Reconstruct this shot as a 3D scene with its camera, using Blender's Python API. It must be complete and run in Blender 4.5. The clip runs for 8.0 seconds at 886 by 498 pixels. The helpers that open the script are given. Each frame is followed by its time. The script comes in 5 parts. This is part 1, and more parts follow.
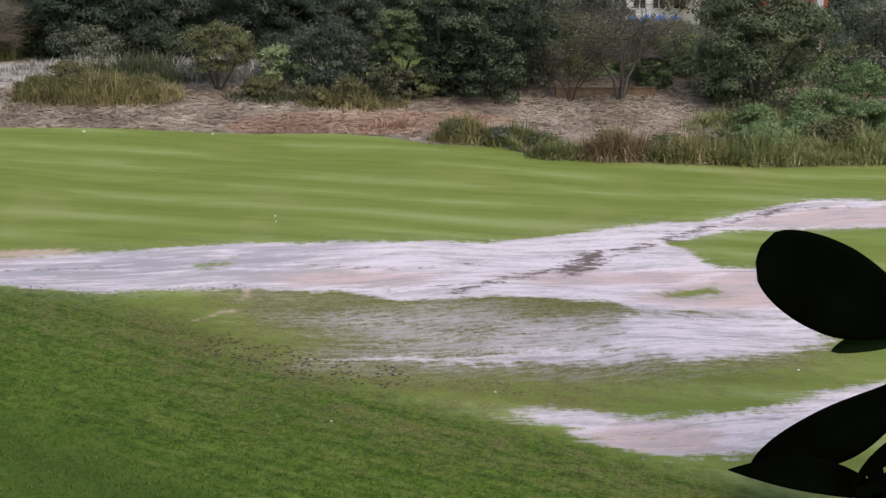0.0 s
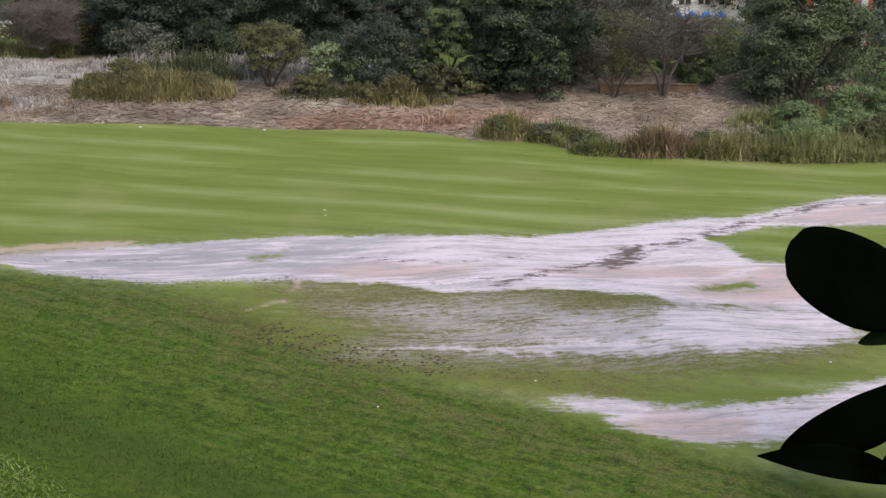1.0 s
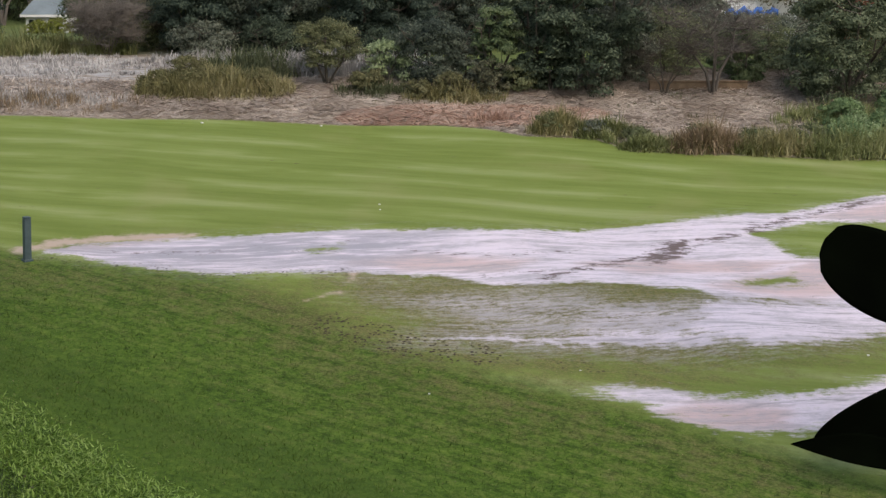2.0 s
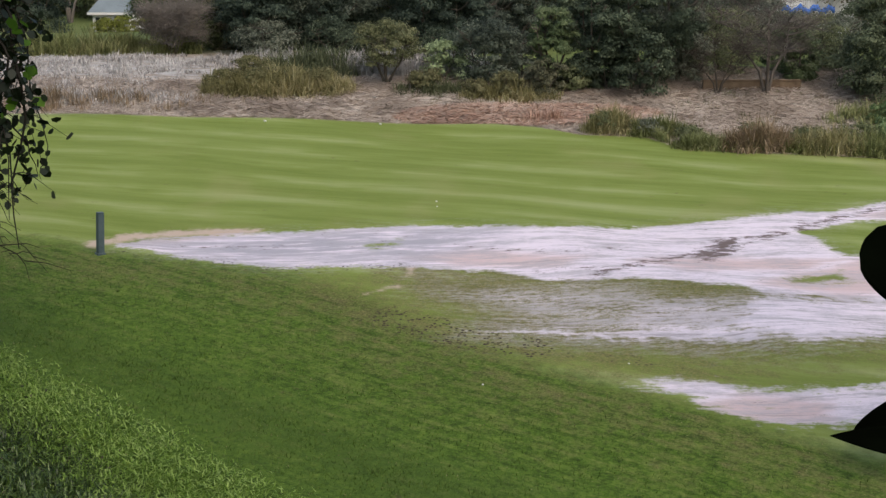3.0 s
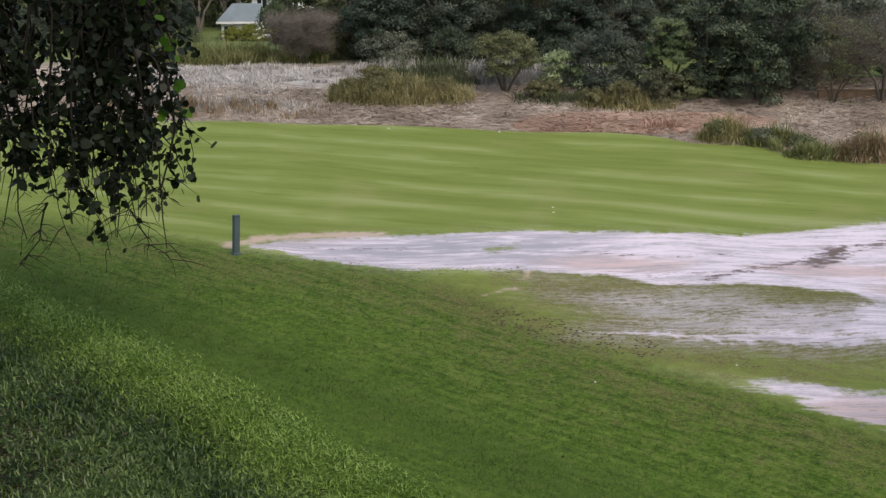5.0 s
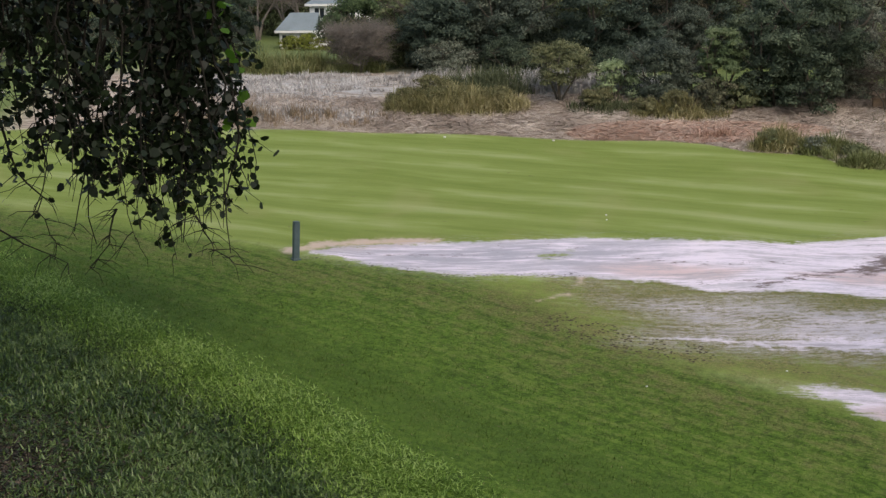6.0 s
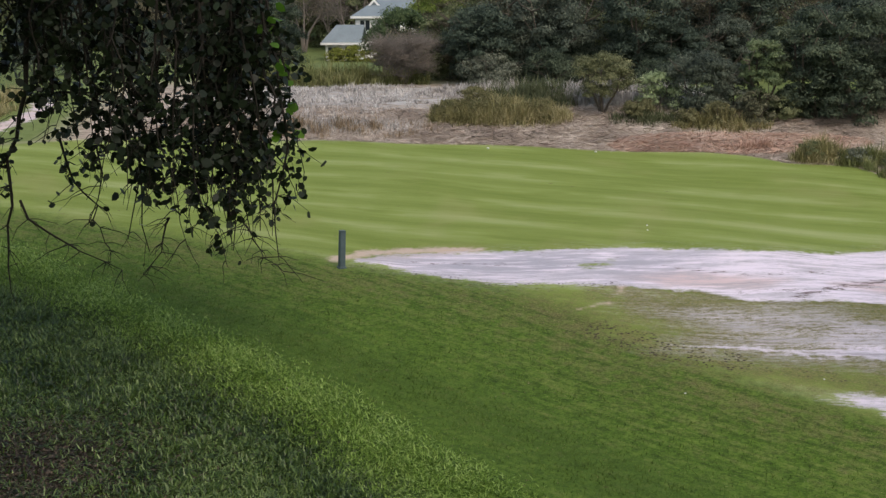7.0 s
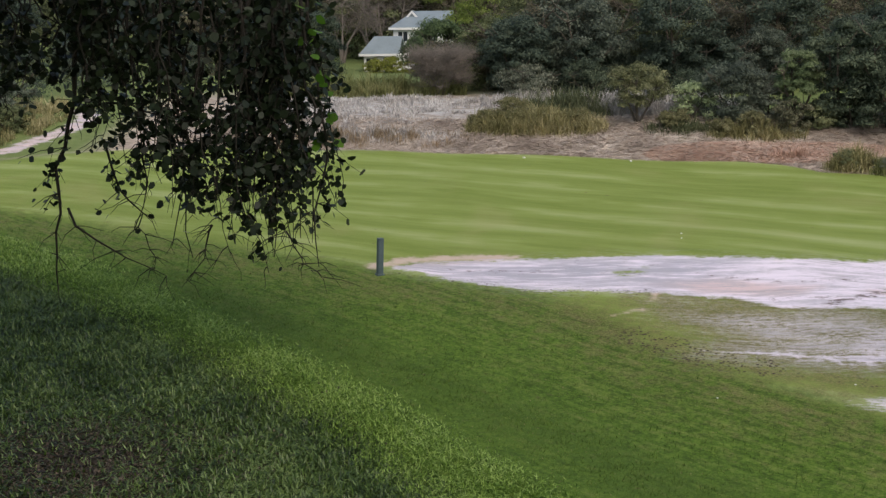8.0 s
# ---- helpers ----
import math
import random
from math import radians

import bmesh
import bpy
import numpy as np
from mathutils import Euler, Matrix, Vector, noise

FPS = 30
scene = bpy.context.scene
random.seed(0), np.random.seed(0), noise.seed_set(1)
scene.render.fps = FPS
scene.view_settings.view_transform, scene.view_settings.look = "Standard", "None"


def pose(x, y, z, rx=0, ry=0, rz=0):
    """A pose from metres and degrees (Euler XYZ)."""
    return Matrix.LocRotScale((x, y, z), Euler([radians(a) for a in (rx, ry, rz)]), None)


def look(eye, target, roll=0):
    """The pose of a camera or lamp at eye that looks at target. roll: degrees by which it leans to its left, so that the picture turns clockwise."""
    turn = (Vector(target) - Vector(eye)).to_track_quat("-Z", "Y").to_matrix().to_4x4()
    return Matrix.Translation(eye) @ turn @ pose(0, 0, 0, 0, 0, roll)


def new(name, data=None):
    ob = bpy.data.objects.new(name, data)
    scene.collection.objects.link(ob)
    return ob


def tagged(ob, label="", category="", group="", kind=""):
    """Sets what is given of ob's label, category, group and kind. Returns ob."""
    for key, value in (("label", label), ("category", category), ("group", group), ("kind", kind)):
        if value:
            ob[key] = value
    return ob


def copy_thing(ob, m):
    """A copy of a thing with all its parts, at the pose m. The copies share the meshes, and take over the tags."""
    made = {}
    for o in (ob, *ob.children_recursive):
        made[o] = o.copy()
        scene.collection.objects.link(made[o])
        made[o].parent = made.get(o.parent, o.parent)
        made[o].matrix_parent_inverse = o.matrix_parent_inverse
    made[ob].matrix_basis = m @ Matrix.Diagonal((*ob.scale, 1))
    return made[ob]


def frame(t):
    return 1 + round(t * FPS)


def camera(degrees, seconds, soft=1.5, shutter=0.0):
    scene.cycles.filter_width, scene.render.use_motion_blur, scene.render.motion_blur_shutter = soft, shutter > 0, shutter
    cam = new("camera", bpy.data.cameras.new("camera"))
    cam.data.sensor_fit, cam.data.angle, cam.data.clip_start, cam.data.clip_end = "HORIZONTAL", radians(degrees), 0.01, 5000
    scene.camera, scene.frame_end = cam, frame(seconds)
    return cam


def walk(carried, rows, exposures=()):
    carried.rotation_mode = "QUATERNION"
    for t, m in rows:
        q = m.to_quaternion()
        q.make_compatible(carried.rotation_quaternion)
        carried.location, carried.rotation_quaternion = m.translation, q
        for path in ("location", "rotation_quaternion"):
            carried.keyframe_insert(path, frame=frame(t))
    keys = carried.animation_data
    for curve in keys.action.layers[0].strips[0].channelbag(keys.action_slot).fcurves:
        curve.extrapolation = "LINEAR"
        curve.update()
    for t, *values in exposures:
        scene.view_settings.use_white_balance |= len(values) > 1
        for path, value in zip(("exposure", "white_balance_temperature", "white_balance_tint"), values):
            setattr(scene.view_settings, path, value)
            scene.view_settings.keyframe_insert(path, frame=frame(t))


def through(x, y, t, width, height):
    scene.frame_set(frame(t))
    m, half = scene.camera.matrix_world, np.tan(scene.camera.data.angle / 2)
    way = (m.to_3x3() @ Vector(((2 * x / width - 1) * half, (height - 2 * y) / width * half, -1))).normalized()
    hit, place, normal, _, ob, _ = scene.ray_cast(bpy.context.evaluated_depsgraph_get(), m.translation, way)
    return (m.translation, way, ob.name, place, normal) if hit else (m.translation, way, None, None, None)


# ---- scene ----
cam = camera(36.88, 8.0, soft=1.4)
PATH = [
    (0, pose(0.343, 4.097, 7.181, 78.098, -0.731, -9.313)),
    (0.5, pose(0.313, 3.537, 7.31, 77.93, -0.651, -8.273)),
    (1, pose(0.258, 3.033, 7.422, 77.779, -0.583, -7.261)),
    (1.5, pose(0.226, 2.49, 7.565, 77.592, -0.496, -6.128)),
    (3, pose(0.18, 0.749, 8.059, 77.094, -0.175, -2.434)),
    (3.5, pose(0.144, 0.349, 8.13, 77.107, -0.066, -1.234)),
    (4, pose(0.107, -0.034, 8.208, 77.131, 0.004, 0.007)),
    (4.5, pose(0.086, -0.475, 8.316, 77.191, 0.119, 1.271)),
    (6, pose(0.099, -1.653, 8.559, 77.613, 0.522, 4.861)),
    (6.5, pose(0.138, -2.026, 8.63, 77.828, 0.61, 5.845)),
    (7, pose(0.192, -2.387, 8.671, 78.091, 0.694, 6.753)),
    (7.5, pose(0.247, -2.739, 8.695, 78.357, 0.857, 7.572)),
    (8, pose(0.308, -3.056, 8.714, 78.574, 0.959, 8.346)),
]
EXPOSURES = [(0.0, 0.35), (8.0, 0.4)]
walk(cam, PATH, EXPOSURES)

# ---------------------------------------------------------------- light
world = bpy.data.worlds.new("overcast_sky")
scene.world = world
world.use_nodes = True
sky = world.node_tree.nodes.new("ShaderNodeTexSky")
sky.sky_type = "NISHITA"
sky.sun_disc = False
sky.sun_elevation = radians(52)
sky.sun_rotation = radians(151)
sky.air_density, sky.dust_density, sky.ozone_density = 1.6, 4.0, 1.0
background = world.node_tree.nodes["Background"]
world.node_tree.links.new(sky.outputs["Color"], background.inputs["Color"])
background.inputs["Strength"].default_value = 0.13
sun = new("sun", bpy.data.lights.new("sun", "SUN"))
sun.data.energy, sun.data.angle, sun.data.color = 0.6, radians(60), (1.0, 0.96, 0.9)
sun.matrix_world = look((22, -16, 60), (0, 24, 0))


# ---------------------------------------------------------------- materials
def material(name, rough=0.8, spec=0.3):
    m = bpy.data.materials.new(name)
    m.use_nodes = True
    n, l = m.node_tree.nodes, m.node_tree.links
    p = n["Principled BSDF"]
    p.inputs["Roughness"].default_value = rough
    p.inputs["Specular IOR Level"].default_value = spec
    return m, n, l, p


def ramp(n, l, source, stops):
    r = n.new("ShaderNodeValToRGB")
    while len(r.color_ramp.elements) < len(stops):
        r.color_ramp.elements.new(0.5)
    for e, (at, c) in zip(r.color_ramp.elements, stops):
        e.position, e.color = at, (*c, 1)
    l.new(source, r.inputs["Fac"])
    return r.outputs["Color"]


def noise_out(n, l, scale, detail=4.0, rough=0.6, stretch=None, vector=None):
    t = n.new("ShaderNodeTexNoise")
    t.inputs["Scale"].default_value, t.inputs["Detail"].default_value, t.inputs["Roughness"].default_value = scale, detail, rough
    if vector is None:
        vector = n.new("ShaderNodeTexCoord").outputs["Object"]
    if stretch:
        mp = n.new("ShaderNodeMapping")
        mp.inputs["Scale"].default_value = stretch
        l.new(vector, mp.inputs["Vector"])
        vector = mp.outputs["Vector"]
    l.new(vector, t.inputs["Vector"])
    return t.outputs["Fac"]


def mathn(n, l, op, a, b, c=None, clamp=False):
    m = n.new("ShaderNodeMath")
    m.operation, m.use_clamp = op, clamp
    for i, v in enumerate((a, b, c)):
        if v is None:
            continue
        if isinstance(v, (int, float)):
            m.inputs[i].default_value = v
        else:
            l.new(v, m.inputs[i])
    return m.outputs[0]


def mix(n, l, fac, a, b):
    m = n.new("ShaderNodeMix")
    m.data_type = "RGBA"
    for sock, v in ((m.inputs["Factor"], fac), (m.inputs["A"], a), (m.inputs["B"], b)):
        if isinstance(v, tuple):
            sock.default_value = (*v, 1)
        elif isinstance(v, (int, float)):
            sock.default_value = v
        else:
            l.new(v, sock)
    return m.outputs["Result"]


def smooth(n, l, v, lo, hi):
    m = n.new("ShaderNodeMapRange")
    m.interpolation_type = "SMOOTHSTEP"
    m.inputs["From Min"].default_value, m.inputs["From Max"].default_value = lo, hi
    l.new(v, m.inputs["Value"])
    return m.outputs["Result"]


def bump(n, l, p, height, strength, distance):
    b = n.new("ShaderNodeBump")
    b.inputs["Strength"].default_value, b.inputs["Distance"].default_value = strength, distance
    l.new(height, b.inputs["Height"])
    l.new(b.outputs["Normal"], p.inputs["Normal"])


def leafy(name, dark, mid, light, rough=0.6, through=0.25, patch=0.6, spec=0.15, each=0.4):
    """Leaves: a colour of its own for each leaf, and paler or darker patches over the plant."""
    m, n, l, p = material(name, rough, spec)
    g = n.new("ShaderNodeNewGeometry")
    big = noise_out(n, l, patch, 2.0)
    v = mathn(n, l, "ADD", mathn(n, l, "MULTIPLY", g.outputs["Random Per Island"], each), mathn(n, l, "MULTIPLY_ADD", big, 1.0, -0.2 - (each - 0.4) / 2))
    c = ramp(n, l, v, [(0.12, dark), (0.5, mid), (0.92, light)])
    l.new(c, p.inputs["Base Color"])
    if through:
        t = n.new("ShaderNodeBsdfTranslucent")
        l.new(c, t.inputs["Color"])
        s = n.new("ShaderNodeMixShader")
        s.inputs["Fac"].default_value = through
        l.new(p.outputs[0], s.inputs[1])
        l.new(t.outputs[0], s.inputs[2])
        l.new(s.outputs[0], n["Material Output"].inputs["Surface"])
    return m


def plain(name, colour, rough=0.7, vary=0.25, scale=6.0, spec=0.3, metal=0.0):
    """A surface of one colour with stains at two scales and a fine relief."""
    m, n, l, p = material(name, rough, spec)
    a, b = noise_out(n, l, scale, 5.0), noise_out(n, l, scale * 9, 3.0)
    v = mathn(n, l, "ADD", mathn(n, l, "MULTIPLY", a, 0.65), mathn(n, l, "MULTIPLY", b, 0.35))
    lo, hi = tuple(c * (1 - vary) for c in colour), tuple(min(1, c * (1 + vary)) for c in colour)
    l.new(ramp(n, l, v, [(0.3, lo), (0.7, hi)]), p.inputs["Base Color"])
    p.inputs["Metallic"].default_value = metal
    bump(n, l, p, b, 0.25, 0.01)
    return m


def bank_axis(n, l, pos):
    """Coordinates turned to lie along the bank."""
    mp = n.new("ShaderNodeMapping")
    mp.inputs["Rotation"].default_value = (0, 0, radians(36))
    l.new(pos, mp.inputs["Vector"])
    return mp.outputs["Vector"]


def mp_pos(n, l, pos):
    """Places turned to lie along the mower's swathes."""
    m = n.new("ShaderNodeMapping")
    m.inputs["Rotation"].default_value = (0, 0, radians(13))
    l.new(pos, m.inputs["Vector"])
    return m.outputs["Vector"]


def ground_material():
    m, n, l, p = material("turf_and_silt", 0.9, 0.15)

    def at(name):
        a = n.new("ShaderNodeAttribute")
        a.attribute_name = name
        return a.outputs["Fac"]

    pos = n.new("ShaderNodeTexCoord").outputs["Object"]
    fine = noise_out(n, l, 16, 6.0, 0.8, vector=pos)
    mow = noise_out(n, l, 1.0, 6.0, 0.72, stretch=(0.3, 3.6, 1), vector=mp_pos(n, l, pos))
    mid = noise_out(n, l, 2.6, 5.0, 0.65, vector=pos)
    big = noise_out(n, l, 0.33, 3.0, 0.55, vector=pos)
    swirl = n.new("ShaderNodeTexNoise")
    swirl.inputs["Scale"].default_value, swirl.inputs["Detail"].default_value = 0.16, 1.5
    l.new(pos, swirl.inputs["Vector"])
    off = n.new("ShaderNodeVectorMath")
    off.operation = "MULTIPLY_ADD"
    l.new(swirl.outputs["Color"], off.inputs[0])
    off.inputs[1].default_value, off.inputs[2].default_value = (1.6, 1.5, 0.0), (-0.8, -0.75, 0.0)
    flow = n.new("ShaderNodeVectorMath")
    l.new(pos, flow.inputs[0])
    l.new(off.outputs[0], flow.inputs[1])
    flow = flow.outputs[0]
    streak = noise_out(n, l, 1.0, 6.0, 0.68, stretch=(0.55, 3.4, 1), vector=flow)
    thread = noise_out(n, l, 3.6, 7.0, 0.75, stretch=(0.16, 2.4, 1), vector=flow)
    along = noise_out(n, l, 1.6, 6.0, 0.72, stretch=(0.5, 2.8, 1), vector=bank_axis(n, l, pos))
    grit = noise_out(n, l, 7.0, 7.0, 0.85, stretch=(0.6, 1.5, 1), vector=flow)
    streak2 = noise_out(n, l, 2.6, 5.0, 0.68, stretch=(0.3, 2.6, 1), vector=flow)
    # mown turf, in alternate light and dark swathes
    wave = n.new("ShaderNodeTexWave")
    wave.wave_type, wave.bands_direction = "BANDS", "Y"
    mp = n.new("ShaderNodeMapping")
    mp.inputs["Rotation"].default_value = (0, 0, radians(15))
    l.new(pos, mp.inputs["Vector"])
    l.new(mp.outputs["Vector"], wave.inputs["Vector"])
    for k, v in (("Scale", 0.185), ("Distortion", 2.3), ("Detail", 4.0), ("Detail Scale", 0.3), ("Phase Offset", 1.0)):
        wave.inputs[k].default_value = v
    swathe = noise_out(n, l, 0.5, 3.0, 0.6, stretch=(0.35, 1.6, 1), vector=mp_pos(n, l, pos))
    band = mathn(n, l, "ADD", mathn(n, l, "MULTIPLY", mathn(n, l, "ADD", mathn(n, l, "MULTIPLY", wave.outputs["Fac"], smooth(n, l, swathe, 0.3, 0.62)), mathn(n, l, "MULTIPLY", swathe, 0.5)), 0.3), mathn(n, l, "ADD", mathn(n, l, "MULTIPLY", mow, 0.44), mathn(n, l, "MULTIPLY", fine, 0.14)))
    turf = ramp(n, l, band, [(0.15, TURF[0]), (0.5, TURF[1]), (0.85, TURF[2])])
    turf = mix(n, l, mathn(n, l, "MULTIPLY", smooth(n, l, big, 0.5, 0.75), 0.35), turf, TURF[3])
    # unmown grass of the bank
    bankc = ramp(n, l, mathn(n, l, "ADD", mathn(n, l, "MULTIPLY", fine, 0.35), mathn(n, l, "ADD", mathn(n, l, "MULTIPLY", along, 0.28), mathn(n, l, "MULTIPLY", noise_out(n, l, 5.5, 5.0, 0.75, vector=pos), 0.4))), [(0.42, BANK[0]), (0.515, BANK[1]), (0.62, BANK[2])])
    c = mix(n, l, smooth(n, l, mathn(n, l, "ADD", at("bank"), mathn(n, l, "MULTIPLY_ADD", mid, 0.5, -0.25)), 0.25, 0.75), turf, bankc)
    c = mix(n, l, mathn(n, l, "MULTIPLY", at("lush"), mathn(n, l, "MULTIPLY_ADD", mid, 0.8, 0.25)), c, mix(n, l, fine, (0.03, 0.058, 0.009), (0.078, 0.13, 0.021)))
    # worn, brownish turf with bits of mud
    worn = mix(n, l, smooth(n, l, fine, 0.4, 0.65), BROWN[0], BROWN[1])
    c = mix(n, l, mathn(n, l, "MULTIPLY", smooth(n, l, mathn(n, l, "ADD", mathn(n, l, "ADD", at("brown"), mathn(n, l, "MULTIPLY_ADD", along, 1.1, -0.55)), mathn(n, l, "MULTIPLY_ADD", mid, 0.9, -0.45)), 0.2, 0.9), 0.75), c, worn)
    # straw and bare soil past the mown edge
    straw = ramp(n, l, mathn(n, l, "ADD", mathn(n, l, "MULTIPLY", streak2, 0.6), mathn(n, l, "MULTIPLY", mid, 0.4)), [(0.36, (0.17, 0.13, 0.1)), (0.5, (0.34, 0.275, 0.22)), (0.64, (0.56, 0.48, 0.4))])
    # Coarse grass ground, coloured dark for shade under the tree and between blades
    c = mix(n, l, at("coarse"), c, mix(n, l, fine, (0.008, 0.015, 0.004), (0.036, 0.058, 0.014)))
    # Leaf litter, its brown also darkened in place of the tree's shade
    c = mix(n, l, mathn(n, l, "MULTIPLY", at("litter"), smooth(n, l, mid, 0.3, 0.5)), c, mix(n, l, fine, (0.012, 0.009, 0.006), (0.06, 0.043, 0.028)))
    c = mix(n, l, at("rough"), c, straw)
    c = mix(n, l, at("green"), c, mix(n, l, mid, (0.085, 0.115, 0.03), (0.19, 0.23, 0.085)))
    c = mix(n, l, mathn(n, l, "MULTIPLY", at("marsh"), smooth(n, l, streak2, 0.35, 0.6)), c, (0.42, 0.41, 0.4))
    # yellow sand, silt, the pink silt and the dark rills in it
    c = mix(n, l, smooth(n, l, mathn(n, l, "ADD", at("sand"), mathn(n, l, "MULTIPLY_ADD", mid, 1.2, -0.6)), 0.35, 0.8), c, (0.5, 0.39, 0.31))
    silt = mix(n, l, smooth(n, l, mathn(n, l, "ADD", at("pink"), mathn(n, l, "MULTIPLY_ADD", streak, 1.3, -0.65)), 0.15, 0.75), SILT[0], SILT[1])
    silt = mix(n, l, mathn(n, l, "MULTIPLY", smooth(n, l, mathn(n, l, "ADD", mathn(n, l, "MULTIPLY", streak, 0.6), mathn(n, l, "MULTIPLY", grit, 0.4)), 0.44, 0.6), 0.75), silt, SILT[2])
    silt = mix(n, l, mathn(n, l, "MULTIPLY", smooth(n, l, thread, 0.53, 0.64), mathn(n, l, "MULTIPLY_ADD", at("pink"), -0.3, 0.6)), silt, SILT[3])
    silt = mix(n, l, mathn(n, l, "MULTIPLY", at("wet"), smooth(n, l, streak, 0.3, 0.55)), silt, (0.38, 0.36, 0.41))
    cover = at("silt")
    for grain, k in ((streak, 1.1), (streak2, 0.5), (mid, 0.7), (grit, 1.0)):
        cover = mathn(n, l, "ADD", cover, mathn(n, l, "MULTIPLY_ADD", grain, k, -0.5 * k))
    cover = smooth(n, l, cover, 0.34, 0.7)
    grains = mathn(n, l, "ADD", mathn(n, l, "MULTIPLY", streak2, 0.25), mathn(n, l, "ADD", mathn(n, l, "MULTIPLY", grit, 0.6), mathn(n, l, "MULTIPLY", streak, 0.25)))
    veil = mathn(n, l, "MULTIPLY", at("veil"), smooth(n, l, mathn(n, l, "MULTIPLY_ADD", at("veil"), 0.16, grains), 0.56, 0.74))
    cover = mathn(n, l, "MAXIMUM", cover, veil)
    c = mix(n, l, cover, c, silt)
    rill = mathn(n, l, "ADD", at("rill"), mathn(n, l, "MULTIPLY_ADD", noise_out(n, l, 2.4, 8.0, 0.8, stretch=(0.8, 2.4, 1), vector=pos), 4.2, -2.1))
    c = mix(n, l, mathn(n, l, "MULTIPLY", smooth(n, l, rill, 0.5, 0.75), 0.9), c, (0.105, 0.068, 0.053))
    # crumbs of mud
    crumbs = n.new("ShaderNodeTexVoronoi")
    crumbs.inputs["Scale"].default_value = 10.0
    l.new(pos, crumbs.inputs["Vector"])
    dot = mathn(n, l, "MULTIPLY", smooth(n, l, mathn(n, l, "SUBTRACT", mathn(n, l, "MULTIPLY_ADD", grit, 1.6, -0.36), crumbs.outputs["Distance"]), 0.0, 0.12), smooth(n, l, mathn(n, l, "ADD", at("mud"), mathn(n, l, "MULTIPLY_ADD", mid, 1.4, -0.7)), 0.2, 0.7))
    dot = mathn(n, l, "MULTIPLY", dot, smooth(n, l, crumbs.outputs["Color"], 0.4, 0.55))
    c = mix(n, l, dot, c, (0.05, 0.036, 0.027))
    l.new(c, p.inputs["Base Color"])
    l.new(mathn(n, l, "SUBTRACT", 0.9, mathn(n, l, "MULTIPLY", cover, 0.3)), p.inputs["Roughness"])
    bump(n, l, p, mathn(n, l, "ADD", fine, mathn(n, l, "MULTIPLY", streak2, 0.6)), 0.5, 0.04)
    return m


TURF = [(0.113, 0.155, 0.019), (0.205, 0.255, 0.066), (0.335, 0.367, 0.17), (0.28, 0.27, 0.11)]
BANK = [(0.022, 0.044, 0.005), (0.068, 0.122, 0.0135), (0.138, 0.2, 0.032)]
BROWN = [(0.095, 0.08, 0.034), (0.24, 0.188, 0.092)]
SILT = [(0.785, 0.695, 0.77), (0.64, 0.49, 0.49), (0.43, 0.395, 0.43), (0.2, 0.18, 0.175)]

turf_mat = ground_material()
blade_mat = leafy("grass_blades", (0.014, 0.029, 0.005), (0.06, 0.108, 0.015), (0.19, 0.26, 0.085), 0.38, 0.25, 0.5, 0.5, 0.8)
short_blade = leafy("short_grass_blades", (0.045, 0.075, 0.011), (0.085, 0.14, 0.02), (0.17, 0.225, 0.06), 0.6, 0.35, 0.5, 0.2, 0.7)
pale_blade = leafy("pale_grass_blades", (0.085, 0.15, 0.024), (0.185, 0.29, 0.052), (0.34, 0.45, 0.14), 0.55, 0.3, 0.4, 0.15, 0.75)
olive_leaf = leafy("olive_leaves", (0.0458, 0.0522, 0.0252), (0.165, 0.185, 0.0908), (0.317, 0.334, 0.182))
dark_leaf = leafy("dark_green_leaves", (0.011, 0.017, 0.011), (0.066, 0.088, 0.056), (0.2, 0.235, 0.15))
wood_dark = leafy("wood_dark_leaves", (0.010, 0.017, 0.013), (0.056, 0.078, 0.057), (0.169, 0.202, 0.140))
wood_grey = leafy("wood_grey_leaves", (0.018, 0.025, 0.018), (0.091, 0.111, 0.083), (0.247, 0.267, 0.202))
wood_olive = leafy("wood_olive_leaves", (0.023, 0.031, 0.013), (0.111, 0.130, 0.060), (0.260, 0.280, 0.143))
wood_brown = leafy("wood_brown_leaves", (0.029, 0.027, 0.018), (0.130, 0.117, 0.078), (0.286, 0.260, 0.169))
lime_leaf = leafy("lime_leaves", (0.06, 0.085, 0.014), (0.16, 0.205, 0.045), (0.31, 0.36, 0.11))
grey_leaf = leafy("grey_green_leaves", (0.038, 0.0451, 0.0324), (0.165, 0.18, 0.135), (0.348, 0.361, 0.271))
garden_leaf = leafy("garden_tree_leaves", (0.016, 0.03, 0.012), (0.07, 0.105, 0.045), (0.17, 0.22, 0.1))
reed_bright = leafy("yellow_green_reeds", (0.12, 0.135, 0.05), (0.29, 0.31, 0.13), (0.54, 0.52, 0.29), 0.8, 0.25, 0.5)
vine_leaf = leafy("vine_leaves", (0.06, 0.1, 0.04), (0.2, 0.285, 0.125), (0.42, 0.48, 0.28))
broad_leaf = leafy("broad_tree_leaves", (0.026, 0.034, 0.018), (0.125, 0.15, 0.086), (0.3, 0.33, 0.2))
bush_leaf = leafy("olive_brown_leaves", (0.026, 0.028, 0.017), (0.135, 0.136, 0.083), (0.35, 0.335, 0.222), 0.6, 0.25, 1.1)
small_tree_leaf = leafy("light_olive_leaves", (0.042, 0.048, 0.022), (0.15, 0.158, 0.078), (0.34, 0.34, 0.19), 0.6, 0.25, 1.2)
